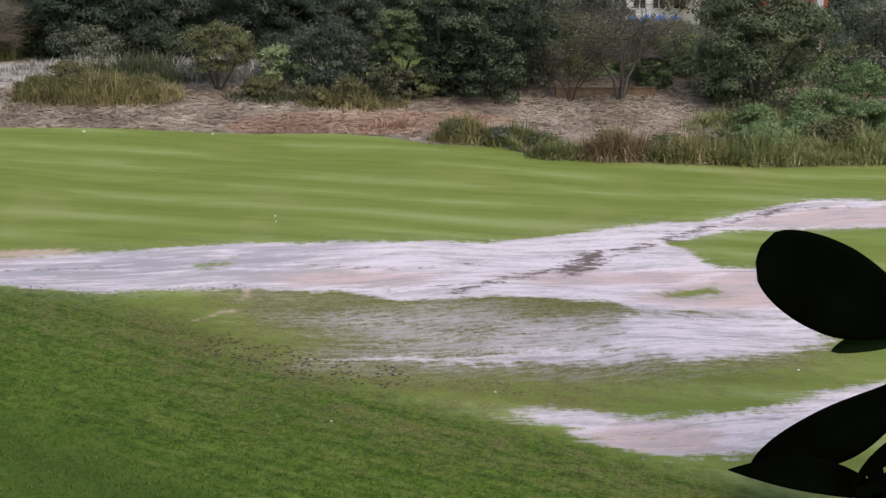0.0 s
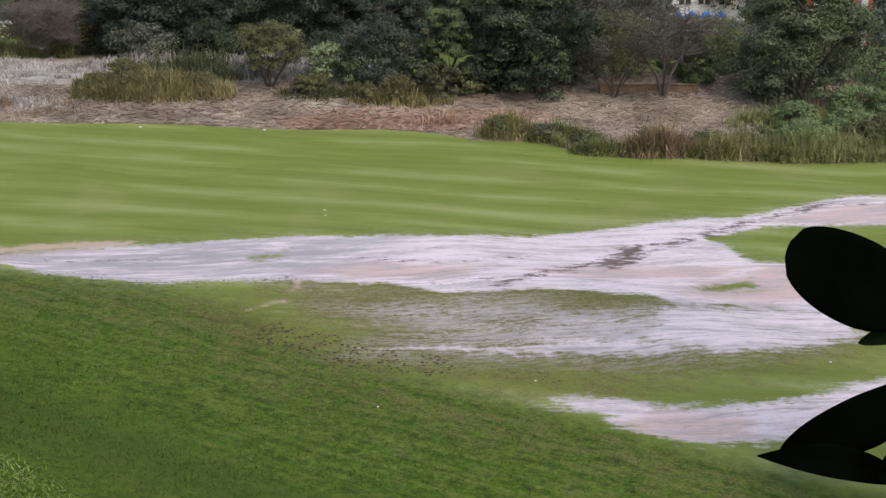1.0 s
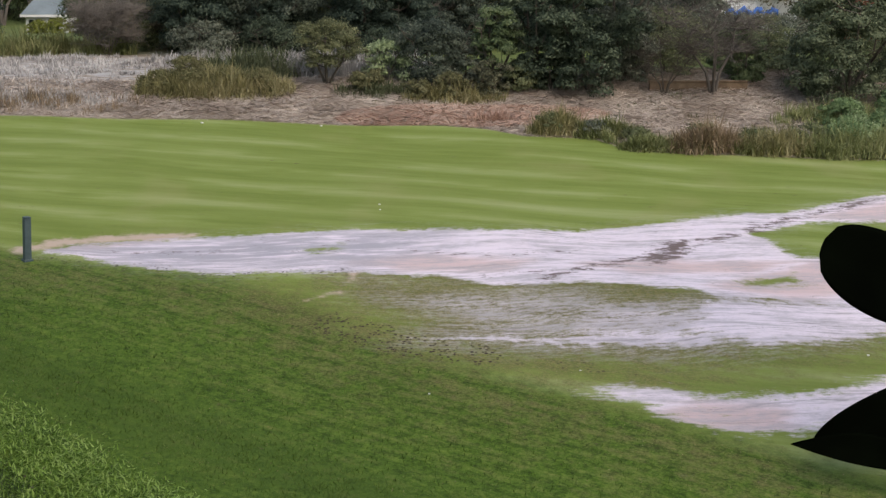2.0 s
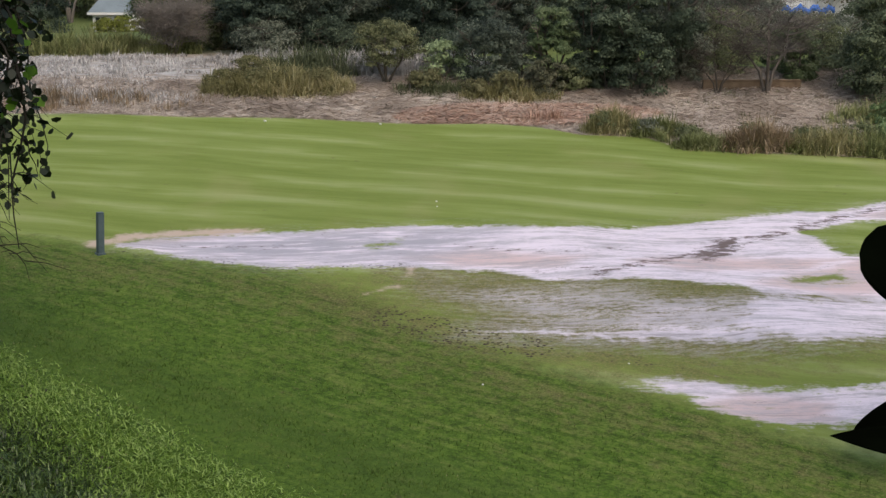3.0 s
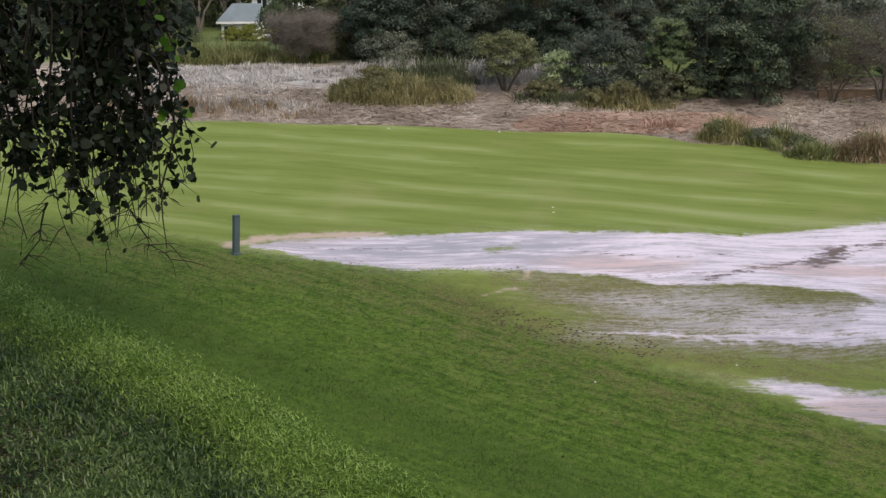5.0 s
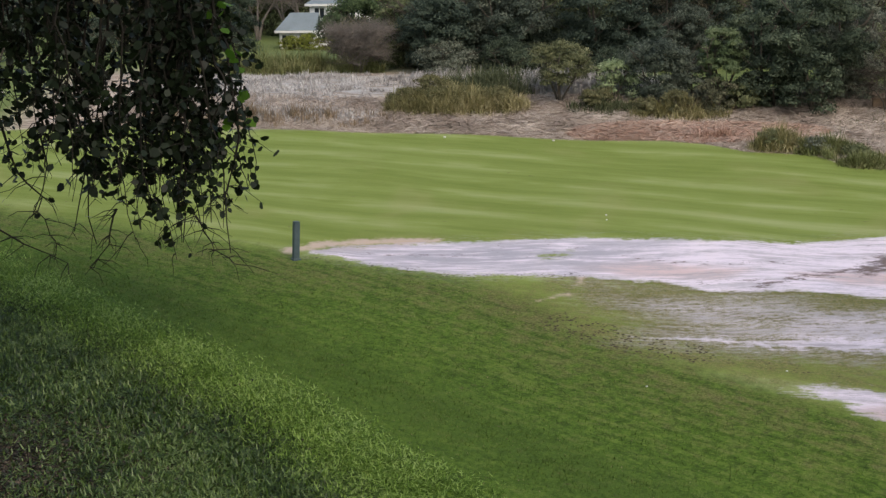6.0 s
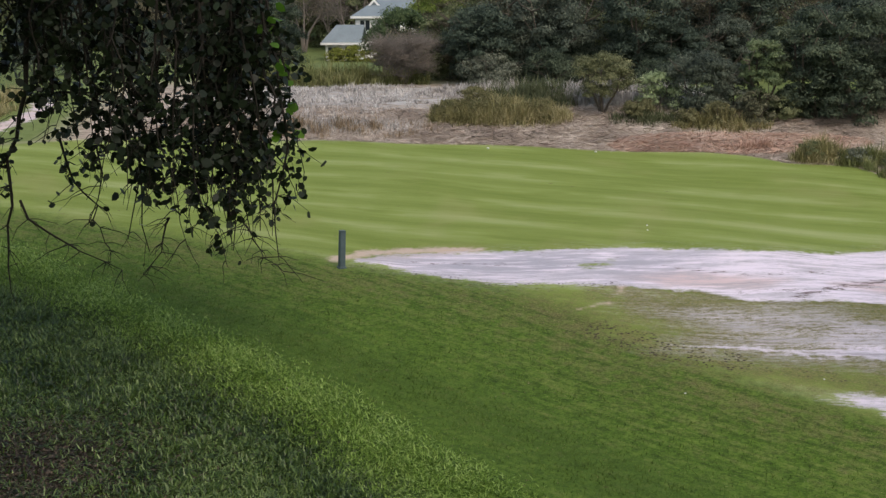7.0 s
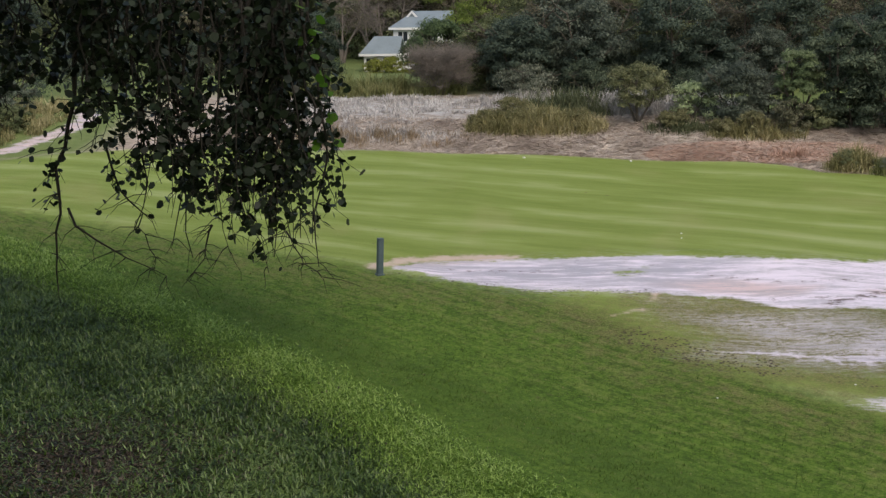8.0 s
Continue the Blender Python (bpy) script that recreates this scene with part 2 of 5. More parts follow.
yellow_leaf = leafy("yellowish_leaves", (0.055, 0.055, 0.024), (0.175, 0.168, 0.082), (0.36, 0.335, 0.195), 0.6, 0.25, 1.2)
fern_leaf = leafy("pale_green_fronds", (0.12, 0.16, 0.07), (0.3, 0.37, 0.19), (0.5, 0.55, 0.36), 0.6, 0.25, 1.2)
fresh_leaf = leafy("fresh_green_leaves", (0.04, 0.06, 0.025), (0.13, 0.172, 0.08), (0.28, 0.315, 0.19))
brown_leaf = leafy("brownish_leaves", (0.0551, 0.0488, 0.0327), (0.212, 0.183, 0.113), (0.361, 0.322, 0.201))
reed_mat = leafy("reeds", (0.127, 0.122, 0.0473), (0.309, 0.278, 0.132), (0.544, 0.47, 0.284), 0.8, 0.2, 0.5)
reed_green = leafy("green_reeds", (0.0776, 0.091, 0.0323), (0.194, 0.212, 0.0808), (0.389, 0.35, 0.18), 0.8, 0.2, 0.5)
reed_dull = leafy("dull_green_reeds", (0.05, 0.062, 0.032), (0.115, 0.13, 0.068), (0.23, 0.235, 0.135), 0.8, 0.2, 0.5)
reed_bush = leafy("olive_straw_leaves", (0.06, 0.06, 0.026), (0.18, 0.172, 0.082), (0.36, 0.33, 0.18), 0.7, 0.25, 1.0)
reed_dry = leafy("dry_reeds", (0.15, 0.108, 0.0702), (0.33, 0.245, 0.156), (0.54, 0.418, 0.312), 0.9, 0.15, 0.5)
reed_pale = leafy("pale_reeds", (0.25, 0.222, 0.2), (0.5, 0.468, 0.445), (0.76, 0.725, 0.71), 0.9, 0.15, 0.5)
straw_mat = leafy("cut_straw", (0.25, 0.2, 0.165), (0.45, 0.37, 0.31), (0.82, 0.73, 0.64), 0.9, 0.0, 0.4)
straw_red = leafy("reddish_straw", (0.34, 0.2, 0.15), (0.54, 0.36, 0.28), (0.8, 0.62, 0.5), 0.9, 0.0, 0.4)
rotten_leaf = leafy("rotten_leaves", (0.012, 0.009, 0.006), (0.04, 0.029, 0.019), (0.12, 0.09, 0.065), 0.6, 0.0, 0.8, 0.3, 0.7)
bark = plain("bark", (0.085, 0.07, 0.055), 0.9, 0.35, 5)
pale_bark = plain("pale_bark", (0.17, 0.145, 0.125), 0.9, 0.3, 5)
grey_bark = plain("grey_bark", (0.115, 0.097, 0.083), 0.9, 0.3, 5)
twig_mat = plain("dark_twigs", (0.016, 0.013, 0.01), 0.85, 0.3, 8)


# ---------------------------------------------------------------- mesh helpers
def mesh_ob(name, verts, faces, mat, parent=None, label="", smooth_shade=False):
    me = bpy.data.meshes.new(name)
    me.from_pydata(verts, [], faces)
    if smooth_shade:
        me.shade_smooth()
    me.materials.append(mat)
    ob = new(name, me)
    if parent is not None:
        ob.parent = parent
    if label:
        ob["label"] = label
    return ob


def quads_ob(name, pts, mat, parent=None, label="", sides=4):
    """One mesh of loose faces; pts has the shape (n, sides, 3)."""
    k = len(pts)
    me = bpy.data.meshes.new(name)
    me.vertices.add(k * sides)
    me.vertices.foreach_set("co", np.ascontiguousarray(pts, dtype=np.float32).ravel())
    me.loops.add(k * sides)
    me.loops.foreach_set("vertex_index", np.arange(k * sides, dtype=np.int32))
    me.polygons.add(k)
    me.polygons.foreach_set("loop_start", np.arange(0, k * sides, sides, dtype=np.int32))
    me.update(calc_edges=True)
    me.validate()
    me.materials.append(mat)
    ob = new(name, me)
    if parent is not None:
        ob.parent = parent
    if label:
        ob["label"] = label
    return ob


def part(name, bm, mat, parent, label=""):
    me = bpy.data.meshes.new(name)
    bm.to_mesh(me)
    bm.free()
    me.materials.append(mat)
    ob = new(name, me)
    ob.parent = parent
    if label:
        ob["label"] = label
    return ob


def box(bm, x0, y0, z0, x1, y1, z1, bevel=0.0):
    made = bmesh.ops.create_cube(bm, size=1.0, matrix=Matrix.LocRotScale(((x0 + x1) / 2, (y0 + y1) / 2, (z0 + z1) / 2), None, (x1 - x0, y1 - y0, z1 - z0)))
    if bevel:
        edges = list({e for v in made["verts"] for e in v.link_edges})
        bmesh.ops.bevel(bm, geom=edges, offset=bevel, segments=2, affect="EDGES")
    return bm


def tube(verts, faces, line, radii, sides=6):
    """A tapered tube along a line, added to verts and faces."""
    line = [Vector(p) for p in line]
    first = len(verts)
    for i, p in enumerate(line):
        d = (line[min(i + 1, len(line) - 1)] - line[max(i - 1, 0)]).normalized()
        a = d.cross(Vector((0.31, 0.87, 0.17))).normalized()
        b = d.cross(a)
        for k in range(sides):
            w = 2 * math.pi * k / sides
            verts.append(p + (a * math.cos(w) + b * math.sin(w)) * radii[i])
    for i in range(len(line) - 1):
        for k in range(sides):
            q = first + i * sides
            faces.append((q + k, q + (k + 1) % sides, q + sides + (k + 1) % sides, q + sides + k))
    faces.append(tuple(first + (len(line) - 1) * sides + k for k in range(sides)))


def thing(name, x, y, z, label, category, group="", turn=0.0, scale=1.0):
    ob = new(name)
    ob.matrix_basis = pose(x, y, z, 0, 0, turn) @ Matrix.Scale(scale, 4)
    return tagged(ob, label, category, group)


def inside(px, py, poly):
    """Signed distance to a closed outline: above 0 inside."""
    poly = np.array(poly, float)
    dist, odd = np.full(px.shape, 1e9), np.zeros(px.shape, bool)
    for (ax, ay), (bx, by) in zip(poly, np.roll(poly, -1, 0)):
        ex, ey = bx - ax, by - ay
        u = np.clip(((px - ax) * ex + (py - ay) * ey) / (ex * ex + ey * ey + 1e-9), 0, 1)
        dist = np.minimum(dist, np.hypot(px - ax - u * ex, py - ay - u * ey))
        odd ^= ((ay > py) != (by > py)) & (px < ex * (py - ay) / (by - ay + 1e-12) + ax)
    return np.where(odd, dist, -dist)


def line_distance(px, py, line):
    dist = np.full(px.shape, 1e9)
    for (ax, ay), (bx, by) in zip(line[:-1], line[1:]):
        ex, ey = bx - ax, by - ay
        u = np.clip(((px - ax) * ex + (py - ay) * ey) / (ex * ex + ey * ey), 0, 1)
        dist = np.minimum(dist, np.hypot(px - ax - u * ex, py - ay - u * ey))
    return dist


# ---------------------------------------------------------------- ground
EDGE_X = [-60, -26, -20.6, -15, -9.6, -2.6, 0, 4.2, 5.8, 7.0, 9.3, 10.4, 12.9, 16.6, 21.5, 60]
EDGE_Y = [47, 48.8, 50.4, 50.4, 50.0, 49.4, 49.2, 48.8, 48.2, 47.2, 46.9, 45.3, 44.8, 44.4, 43.9, 42]
HILL_Y = [-3000, -12, -3, 4, 18, 24, 49, 55, 59, 75, 100, 140, 200, 400, 3000]
HILL_Z = [7.6, 7.4, 7.0, 5.5, -1.95, -1.361, 1.709, 2.85, 3.3, 3.3, 1.2, 3.0, 14, 40, 60]
TOE = [(-24, 42.2), (-17.5, 39.4), (-13.0, 37.9), (-8.9, 36.4), (-7.0, 35.5), (-3.4, 34.5), (-0.4, 32.4), (0.6, 30.8), (2.7, 28.8), (8, 25), (14, 20), (40, 12), (90, -80), (-90, -80), (-90, 48)]


def ground_z(x, y):
    x, y = np.asarray(x, float), np.asarray(y, float)
    z = np.interp(y, HILL_Y, HILL_Z)
    q = -0.60 * (x + 9.0) - 0.80 * (y - 36.0)
    near = np.clip((y - 10) / 10, 0, 1) * np.clip((x + 70) / 40, 0, 1)
    z = z + 0.042 * np.log1p(np.exp(np.clip((q - 1) / 1.2, -30, 30))) * near
    crest = 0.634 * (x + 18.2) + 0.773 * (y - 35.4)
    z = z + 0.16 * np.exp(-(crest / 0.9) ** 2) * near * np.clip((2 - x) / 3, 0, 1)
    past = y - np.interp(x, EDGE_X, EDGE_Y)
    z = z - 0.03 * np.clip(past / 0.5, 0, 1) * np.clip((58 - y) / 6, 0, 1)
    roll = 0.05 * np.sin(x * 0.42 + 1.0) * np.sin(y * 0.37) + 0.03 * np.sin(x * 0.9 + y * 0.6)
    return z + roll * np.clip((120 - np.abs(y)) / 60, 0, 1)


def gz(x, y):
    return float(ground_z(x, y))


SILT_MAIN = [(-7.2, 36.0), (-6.4, 36.6), (-4.9, 37.0), (-2.3, 37.0), (1.0, 37.5), (4.4, 37.3), (7.3, 37.4), (9.4, 37.9), (11.5, 38.4), (13.3, 38.6), (16.2, 39.8), (17.2, 40.3), (19.6, 40.3), (26, 41),
             (26, 37.8), (18.3, 37.6), (13.8, 37.7), (11.8, 36.8), (12.4, 34.9), (17, 34.0), (24, 33.5), (23, 30.5), (15.2, 31.3), (13.6, 31.2), (11.8, 31.9), (9.0, 32.3), (6.5, 33.3), (4.1, 33.3), (3.0, 33.9), (0.8, 34.2), (-2.4, 34.3), (-3.6, 34.6), (-5.2, 35.2), (-6.6, 35.8)]
SILT_FAN = [(6.2, 32.4), (9.1, 32.1), (11.5, 31.6), (13.6, 31.3), (12.6, 30.2), (11.8, 29.5), (9.4, 28.9), (7.6, 28.9), (5.1, 29.3), (1.9, 29.8), (2.1, 30.4), (4.5, 30.7)]
SILT_THIN = [(0.7, 34.1), (6.7, 33.3), (12.0, 32.0), (12.8, 30.5), (11.8, 29.3), (7.6, 28.8), (4.8, 29.3), (1.8, 29.8), (2.6, 31.0), (1.0, 32.4)]
SILT_POOL = [(5.1, 27.2), (5.8, 27.5), (7.1, 27.4), (7.8, 27.0), (8.7, 26.9), (10.2, 27.1), (11.8, 27.6), (13.5, 28.2), (17, 28.6), (16, 26.4), (12.6, 26.3), (10.9, 25.5), (9.0, 25.3), (7.9, 25.3), (7.1, 25.6), (6.5, 26.1), (6.2, 26.7)]
ISLANDS = [[(9.7, 33.2), (11.0, 33.6), (11.9, 33.8), (12.3, 32.9), (10.7, 32.8)], [(6.5, 32.7), (7.5, 32.9), (9.1, 32.8), (9.3, 32.3), (7.8, 32.0), (6.8, 32.1)],
           [(1.0, 33.6), (3.6, 33.5), (4.1, 32.9), (2.0, 32.6), (1.0, 33.0)], [(-0.6, 36.0), (0.6, 36.4), (0.7, 35.8), (-0.2, 35.5)]]
PINKS = [[(-7.6, 36.1), (-6.9, 37.1), (-4.0, 37.4), (-4.2, 36.9), (-6.2, 36.4)], [(0.6, 34.9), (2.5, 35.5), (5.4, 34.9), (4.5, 34.3), (2.0, 34.4)], [(6.6, 34.6), (9.0, 34.9), (12.4, 34.6), (11.0, 33.9), (8.0, 33.9)],
         [(9.4, 32.9), (12.6, 34.5), (17, 34), (17, 32.6), (11.5, 32.1)], [(6.5, 26.2), (7.6, 26.7), (9.3, 26.3), (9.0, 25.5), (7.4, 25.5)], [(14, 38.2), (17, 39.4), (24, 39.6), (24, 38), (16, 37.8)]]
RILL = [(5.6, 33.7), (6.7, 34.3), (8.3, 35.1), (9.3, 35.5), (10.2, 36.2), (11.8, 37.1), (13.7, 38.3), (16.5, 39.6)]
MUD = [(-4, 34.3), (-1.5, 32.5), (0.3, 30.9), (2.2, 29.5), (4.7, 28.6), (7.0, 27.9)]


def axis(lo, hi, step, far):
    mid = np.arange(lo, hi, step)
    out = step * 1.35 ** np.arange(1, 60)
    out = np.cumsum(out)
    out = out[out < far]
    return np.concatenate([(lo - out)[::-1], mid, hi + out])


def build_ground():
    xs, ys = axis(-28, 24, 0.15, 3200), axis(18, 61, 0.14, 3200)
    gx, gy = np.meshgrid(xs, ys)
    z = ground_z(gx, gy)
    nx, ny = len(xs), len(ys)
    me = bpy.data.meshes.new("ground")
    me.vertices.add(nx * ny)
    me.vertices.foreach_set("co", np.stack([gx, gy, z], -1).astype(np.float32).ravel())
    i = (np.arange(ny - 1)[:, None] * nx + np.arange(nx - 1)[None, :]).ravel()
    loops = np.stack([i, i + 1, i + 1 + nx, i + nx], -1).astype(np.int32)
    me.loops.add(loops.size)
    me.loops.foreach_set("vertex_index", loops.ravel())
    me.polygons.add(len(loops))
    me.polygons.foreach_set("loop_start", np.arange(0, loops.size, 4, dtype=np.int32))
    me.update(calc_edges=True)
    me.shade_smooth()

    def soft(d, w):
        return np.clip(0.5 + d / (2 * w), 0, 1)

    x, y = gx.ravel(), gy.ravel()
    past = y - np.interp(x, EDGE_X, EDGE_Y)
    silt = np.maximum(soft(inside(x, y, SILT_MAIN), 0.4) * 1.05, soft(inside(x, y, SILT_FAN), 0.6) * 0.3)
    silt = np.maximum(silt, soft(inside(x, y, [(9.2, 31.8), (13.8, 31.6), (13.2, 30.4), (11.8, 29.6), (9.6, 29.3), (8.2, 30.2)]), 0.9) * 1.15)
    veil = np.maximum(soft(inside(x, y, SILT_FAN), 1.1) * 0.85, soft(inside(x, y, SILT_THIN), 1.2) * 0.68)
    veil = np.maximum(veil, 0.5 * soft(inside(x, y, SILT_MAIN) + 0.3, 0.8))
    silt = np.maximum(silt, soft(inside(x, y, SILT_POOL), 0.45) * 0.83)
    silt = np.maximum(silt, 0.66 * soft(inside(x, y, [(2, 30.2), (5, 30.5), (9, 30.6), (11.6, 30.4), (11.6, 29.6), (8, 29.1), (5, 29.4), (2, 29.9)]), 0.5))
    wet = 0.95 * soft(inside(x, y, [(-6.6, 36.2), (-4.5, 37.0), (3.5, 37.4), (3.0, 36.2), (0.8, 34.4), (-4, 34.6)]), 1.0)
    for isle in ISLANDS:
        silt = silt * (1 - 0.7 * soft(inside(x, y, isle), 0.4))
        veil = veil * (1 - 0.55 * soft(inside(x, y, isle), 0.5))
    pink = np.zeros_like(x)
    for patch in PINKS:
        pink = np.maximum(pink, soft(inside(x, y, patch), 0.5))
    far_path = line_distance(x, y, [(-30, 48.5), (-26.3, 50.2), (-25.2, 52.4), (-24.6, 54.5), (-25.6, 56.5)])
    silt = np.maximum(silt, soft(0.62 - far_path, 0.3) * 0.62)
    pink = np.maximum(pink, soft(0.6 - far_path, 0.4) * 0.9)
    bank = soft(inside(x, y, TOE), 1.2)
    rill = soft(0.2 - line_distance(x, y, RILL), 0.3)
    rill = np.maximum(rill * 0.8, 1.1 * soft(0.34 - line_distance(x, y, [(8.6, 35.0), (9.2, 35.5), (9.6, 36.2)]), 0.4))
    for thin in ([(8.8, 36.2), (10.0, 36.0), (11.4, 36.7), (12.2, 37.0)], [(2.0, 35.9), (4.4, 35.3), (6.6, 35.6)], [(-5.5, 36.1), (-2.0, 35.8), (0.2, 35.9)], [(4.0, 34.0), (6.2, 34.2), (8.0, 34.9)], [(13.4, 38.1), (16, 39.2), (20, 39.8)]):
        rill = np.maximum(rill, 0.75 * soft(0.05 - line_distance(x, y, thin), 0.22))
    mud = np.maximum(soft(0.4 - line_distance(x, y, MUD[2:]), 0.9) * 0.5, 1.35 * soft(0.45 - line_distance(x, y, [(0.3, 30.9), (1.8, 29.9), (3.4, 29.1)]), 0.5))
    mud = np.maximum(mud, 0.62 * soft(0.25 - line_distance(x, y, [(-6.8, 35.7), (-5.2, 35.1), (-3.6, 34.5), (-2.4, 34.2), (0.7, 34.2)]), 0.5))
    brown = np.maximum(0.8 * soft(1.1 - line_distance(x, y, MUD[1:]), 1.7), 1.0 * soft(inside(x, y, SILT_THIN) + 0.8, 1.8))
    mud = np.maximum(mud, 0.03 * bank)
    mud = np.maximum(mud, 0.85 * np.exp(-(np.hypot(x + 11.4, y - 22.0) / 3.2) ** 2))
    brown = np.maximum(brown, bank * (0.1 + 0.6 * np.exp(-np.clip(inside(x, y, TOE), 0, 40) / 3.2)))
    sand = soft(inside(x, y, [(-0.6, 32.2), (0.2, 33.1), (0.8, 33.3), (1.1, 34.6), (0.7, 34.6), (0.6, 32.8)]), 0.35) * 0.8
    sand = np.maximum(sand, 0.95 * soft(0.32 - line_distance(x, y, [(-7.7, 36.2), (-6.9, 36.9), (-5.2, 37.25), (-3.6, 37.2)]), 0.35))
    rough = soft(past - 0.06, 0.12) * (y < 600)
    green = soft(y - 61.5, 2.0) + soft(-22.5 - x, 1.0) * soft(past, 0.5) + soft(y - 55.0, 1.2) * soft(x - 1.5, 1.5)
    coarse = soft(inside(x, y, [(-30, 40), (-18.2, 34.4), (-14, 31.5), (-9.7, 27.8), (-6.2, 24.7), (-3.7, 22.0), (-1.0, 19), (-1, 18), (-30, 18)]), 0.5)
    marsh = soft(inside(x, y, [(-18, 57), (-15, 60), (-7.2, 59.4), (-5.2, 55.4), (-6.4, 53.6), (-6.8, 51.0), (-12.4, 50.9), (-18, 51.5)]), 1.2)
    lush = np.exp(-(line_distance(x, y, [(-14, 34.4), (-11.0, 32.2), (-5.6, 28.0), (-1.4, 24.6), (2.5, 21)]) / 1.3) ** 2)
    litter = np.exp(-(np.hypot(x + 11.4, y - 22.0) / 3.5) ** 2)
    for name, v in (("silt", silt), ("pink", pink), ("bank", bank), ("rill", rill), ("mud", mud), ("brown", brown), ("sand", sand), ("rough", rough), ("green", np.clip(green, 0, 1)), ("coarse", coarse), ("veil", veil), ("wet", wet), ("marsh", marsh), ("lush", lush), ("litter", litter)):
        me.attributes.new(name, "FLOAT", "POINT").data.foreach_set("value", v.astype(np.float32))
    me.materials.append(turf_mat)
    return tagged(new("ground", me), "mown golf fairway with washed-up pale silt and a grassy bank", "ground", kind="structure")


ground = build_ground()


# ---------------------------------------------------------------- grasses
def blades(rng, x, y, length, width, lean, z=None, tip=0.1, flat=0.0):
    """Bent blades of four corners with a narrow tip, standing on the ground at x, y."""
    k = len(x)
    base = np.stack([x, y, (ground_z(x, y) if z is None else z) - 0.02], -1)
    a = rng.uniform(0, 2 * np.pi, k)
    out = np.stack([np.cos(a), np.sin(a), 0 * a], -1)
    side = np.stack([-np.sin(a + rng.normal(0, 0.8, k)), np.cos(a), 0 * a], -1) * (width / 2)[:, None]
    l = length * rng.uniform(0.6, 1.2, k)
    le = np.clip(np.abs(rng.normal(flat, lean, k)), 0, 1.5)
    top = base + out * (l * np.sin(le))[:, None] + np.stack([0 * a, 0 * a, l * np.cos(le)], -1)
    return np.stack([base - side, base + side, top + side * tip, top - side * tip], 1)


def bank_grass():
    rng = np.random.default_rng(4)
    x, y = rng.uniform(-24, 9, 1250000), rng.uniform(19.2, 40, 1250000)
    d = inside(x, y, TOE)
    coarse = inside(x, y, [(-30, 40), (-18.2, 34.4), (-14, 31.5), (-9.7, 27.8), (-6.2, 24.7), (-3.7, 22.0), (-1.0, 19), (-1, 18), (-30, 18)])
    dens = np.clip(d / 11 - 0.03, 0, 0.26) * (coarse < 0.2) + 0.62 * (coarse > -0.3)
    dens = dens * (1 - 0.9 * np.exp(-(np.hypot(x + 11.4, y - 22.0) / 3.1) ** 2))
    lush = np.exp(-(line_distance(x, y, [(-14, 34.4), (-11.0, 32.2), (-5.6, 28.0), (-1.4, 24.6), (2.5, 21)]) / 1.3) ** 2)
    dens = np.maximum(dens, 0.62 * lush)
    seen = (x > -0.40 * (y + 5) - 4) & (rng.uniform(0, 1, len(x)) < dens)
    x, y, coarse = x[seen], y[seen], coarse[seen]
    tall = np.clip(0.25 + coarse / 1.5, 0, 1) * (coarse > -0.3)
    tufts = np.sin(x * 5.1 + 2 * np.sin(y * 3.3)) * np.sin(y * 6.3 + 1.7 * np.sin(x * 2.9))
    pts = blades(rng, x, y, (0.075 + 0.06 * tall) * (1 + 0.4 * tufts), 0.018 + 0.016 * tall, 0.45, z=ground_z(x, y) + tall * rng.uniform(0.02, 0.09, len(x)), tip=0.3, flat=1.2)
    short = coarse < -0.3
    tagged(quads_ob("short_grass", pts[short], short_blade), "short green grass on the lower bank", "grass", kind="stuff")
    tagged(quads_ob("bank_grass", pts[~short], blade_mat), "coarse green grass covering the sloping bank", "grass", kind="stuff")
    x, y = rng.uniform(-22, 2, 420000), rng.uniform(19.2, 38, 420000)
    strip = line_distance(x, y, [(-22, 37.4), (-18, 34.9), (-14, 32.0), (-9.5, 28.3), (-6, 25.2), (-3.5, 22.5), (-1, 19.8)])
    ok = rng.uniform(0, 1, len(x)) < 0.9 * np.exp(-(strip / 1.15) ** 4)
    x, y = x[ok], y[ok]
    pts = blades(rng, x, y, np.full(len(x), 0.11), np.full(len(x), 0.028), 0.45, z=ground_z(x, y) + rng.uniform(0.0, 0.08, len(x)), tip=0.3, flat=1.2)
    tagged(quads_ob("pale_grass", pts, pale_blade), "lighter yellow-green grass along the break of the bank", "grass", kind="stuff")
    x, y = rng.uniform(-14, 14, 120000), rng.uniform(20, 36, 120000)
    ok = (inside(x, y, TOE) > -1.2) & (rng.uniform(0, 1, len(x)) < 0.6)
    x, y = x[ok], y[ok]
    pts = blades(rng, x, y, np.full(len(x), 0.05), np.full(len(x), 0.02), 0.3, flat=1.3)
    tagged(quads_ob("dead_grass", pts, reed_dry), "dead grass stalks and debris strewn over the bank", "grass", kind="stuff")


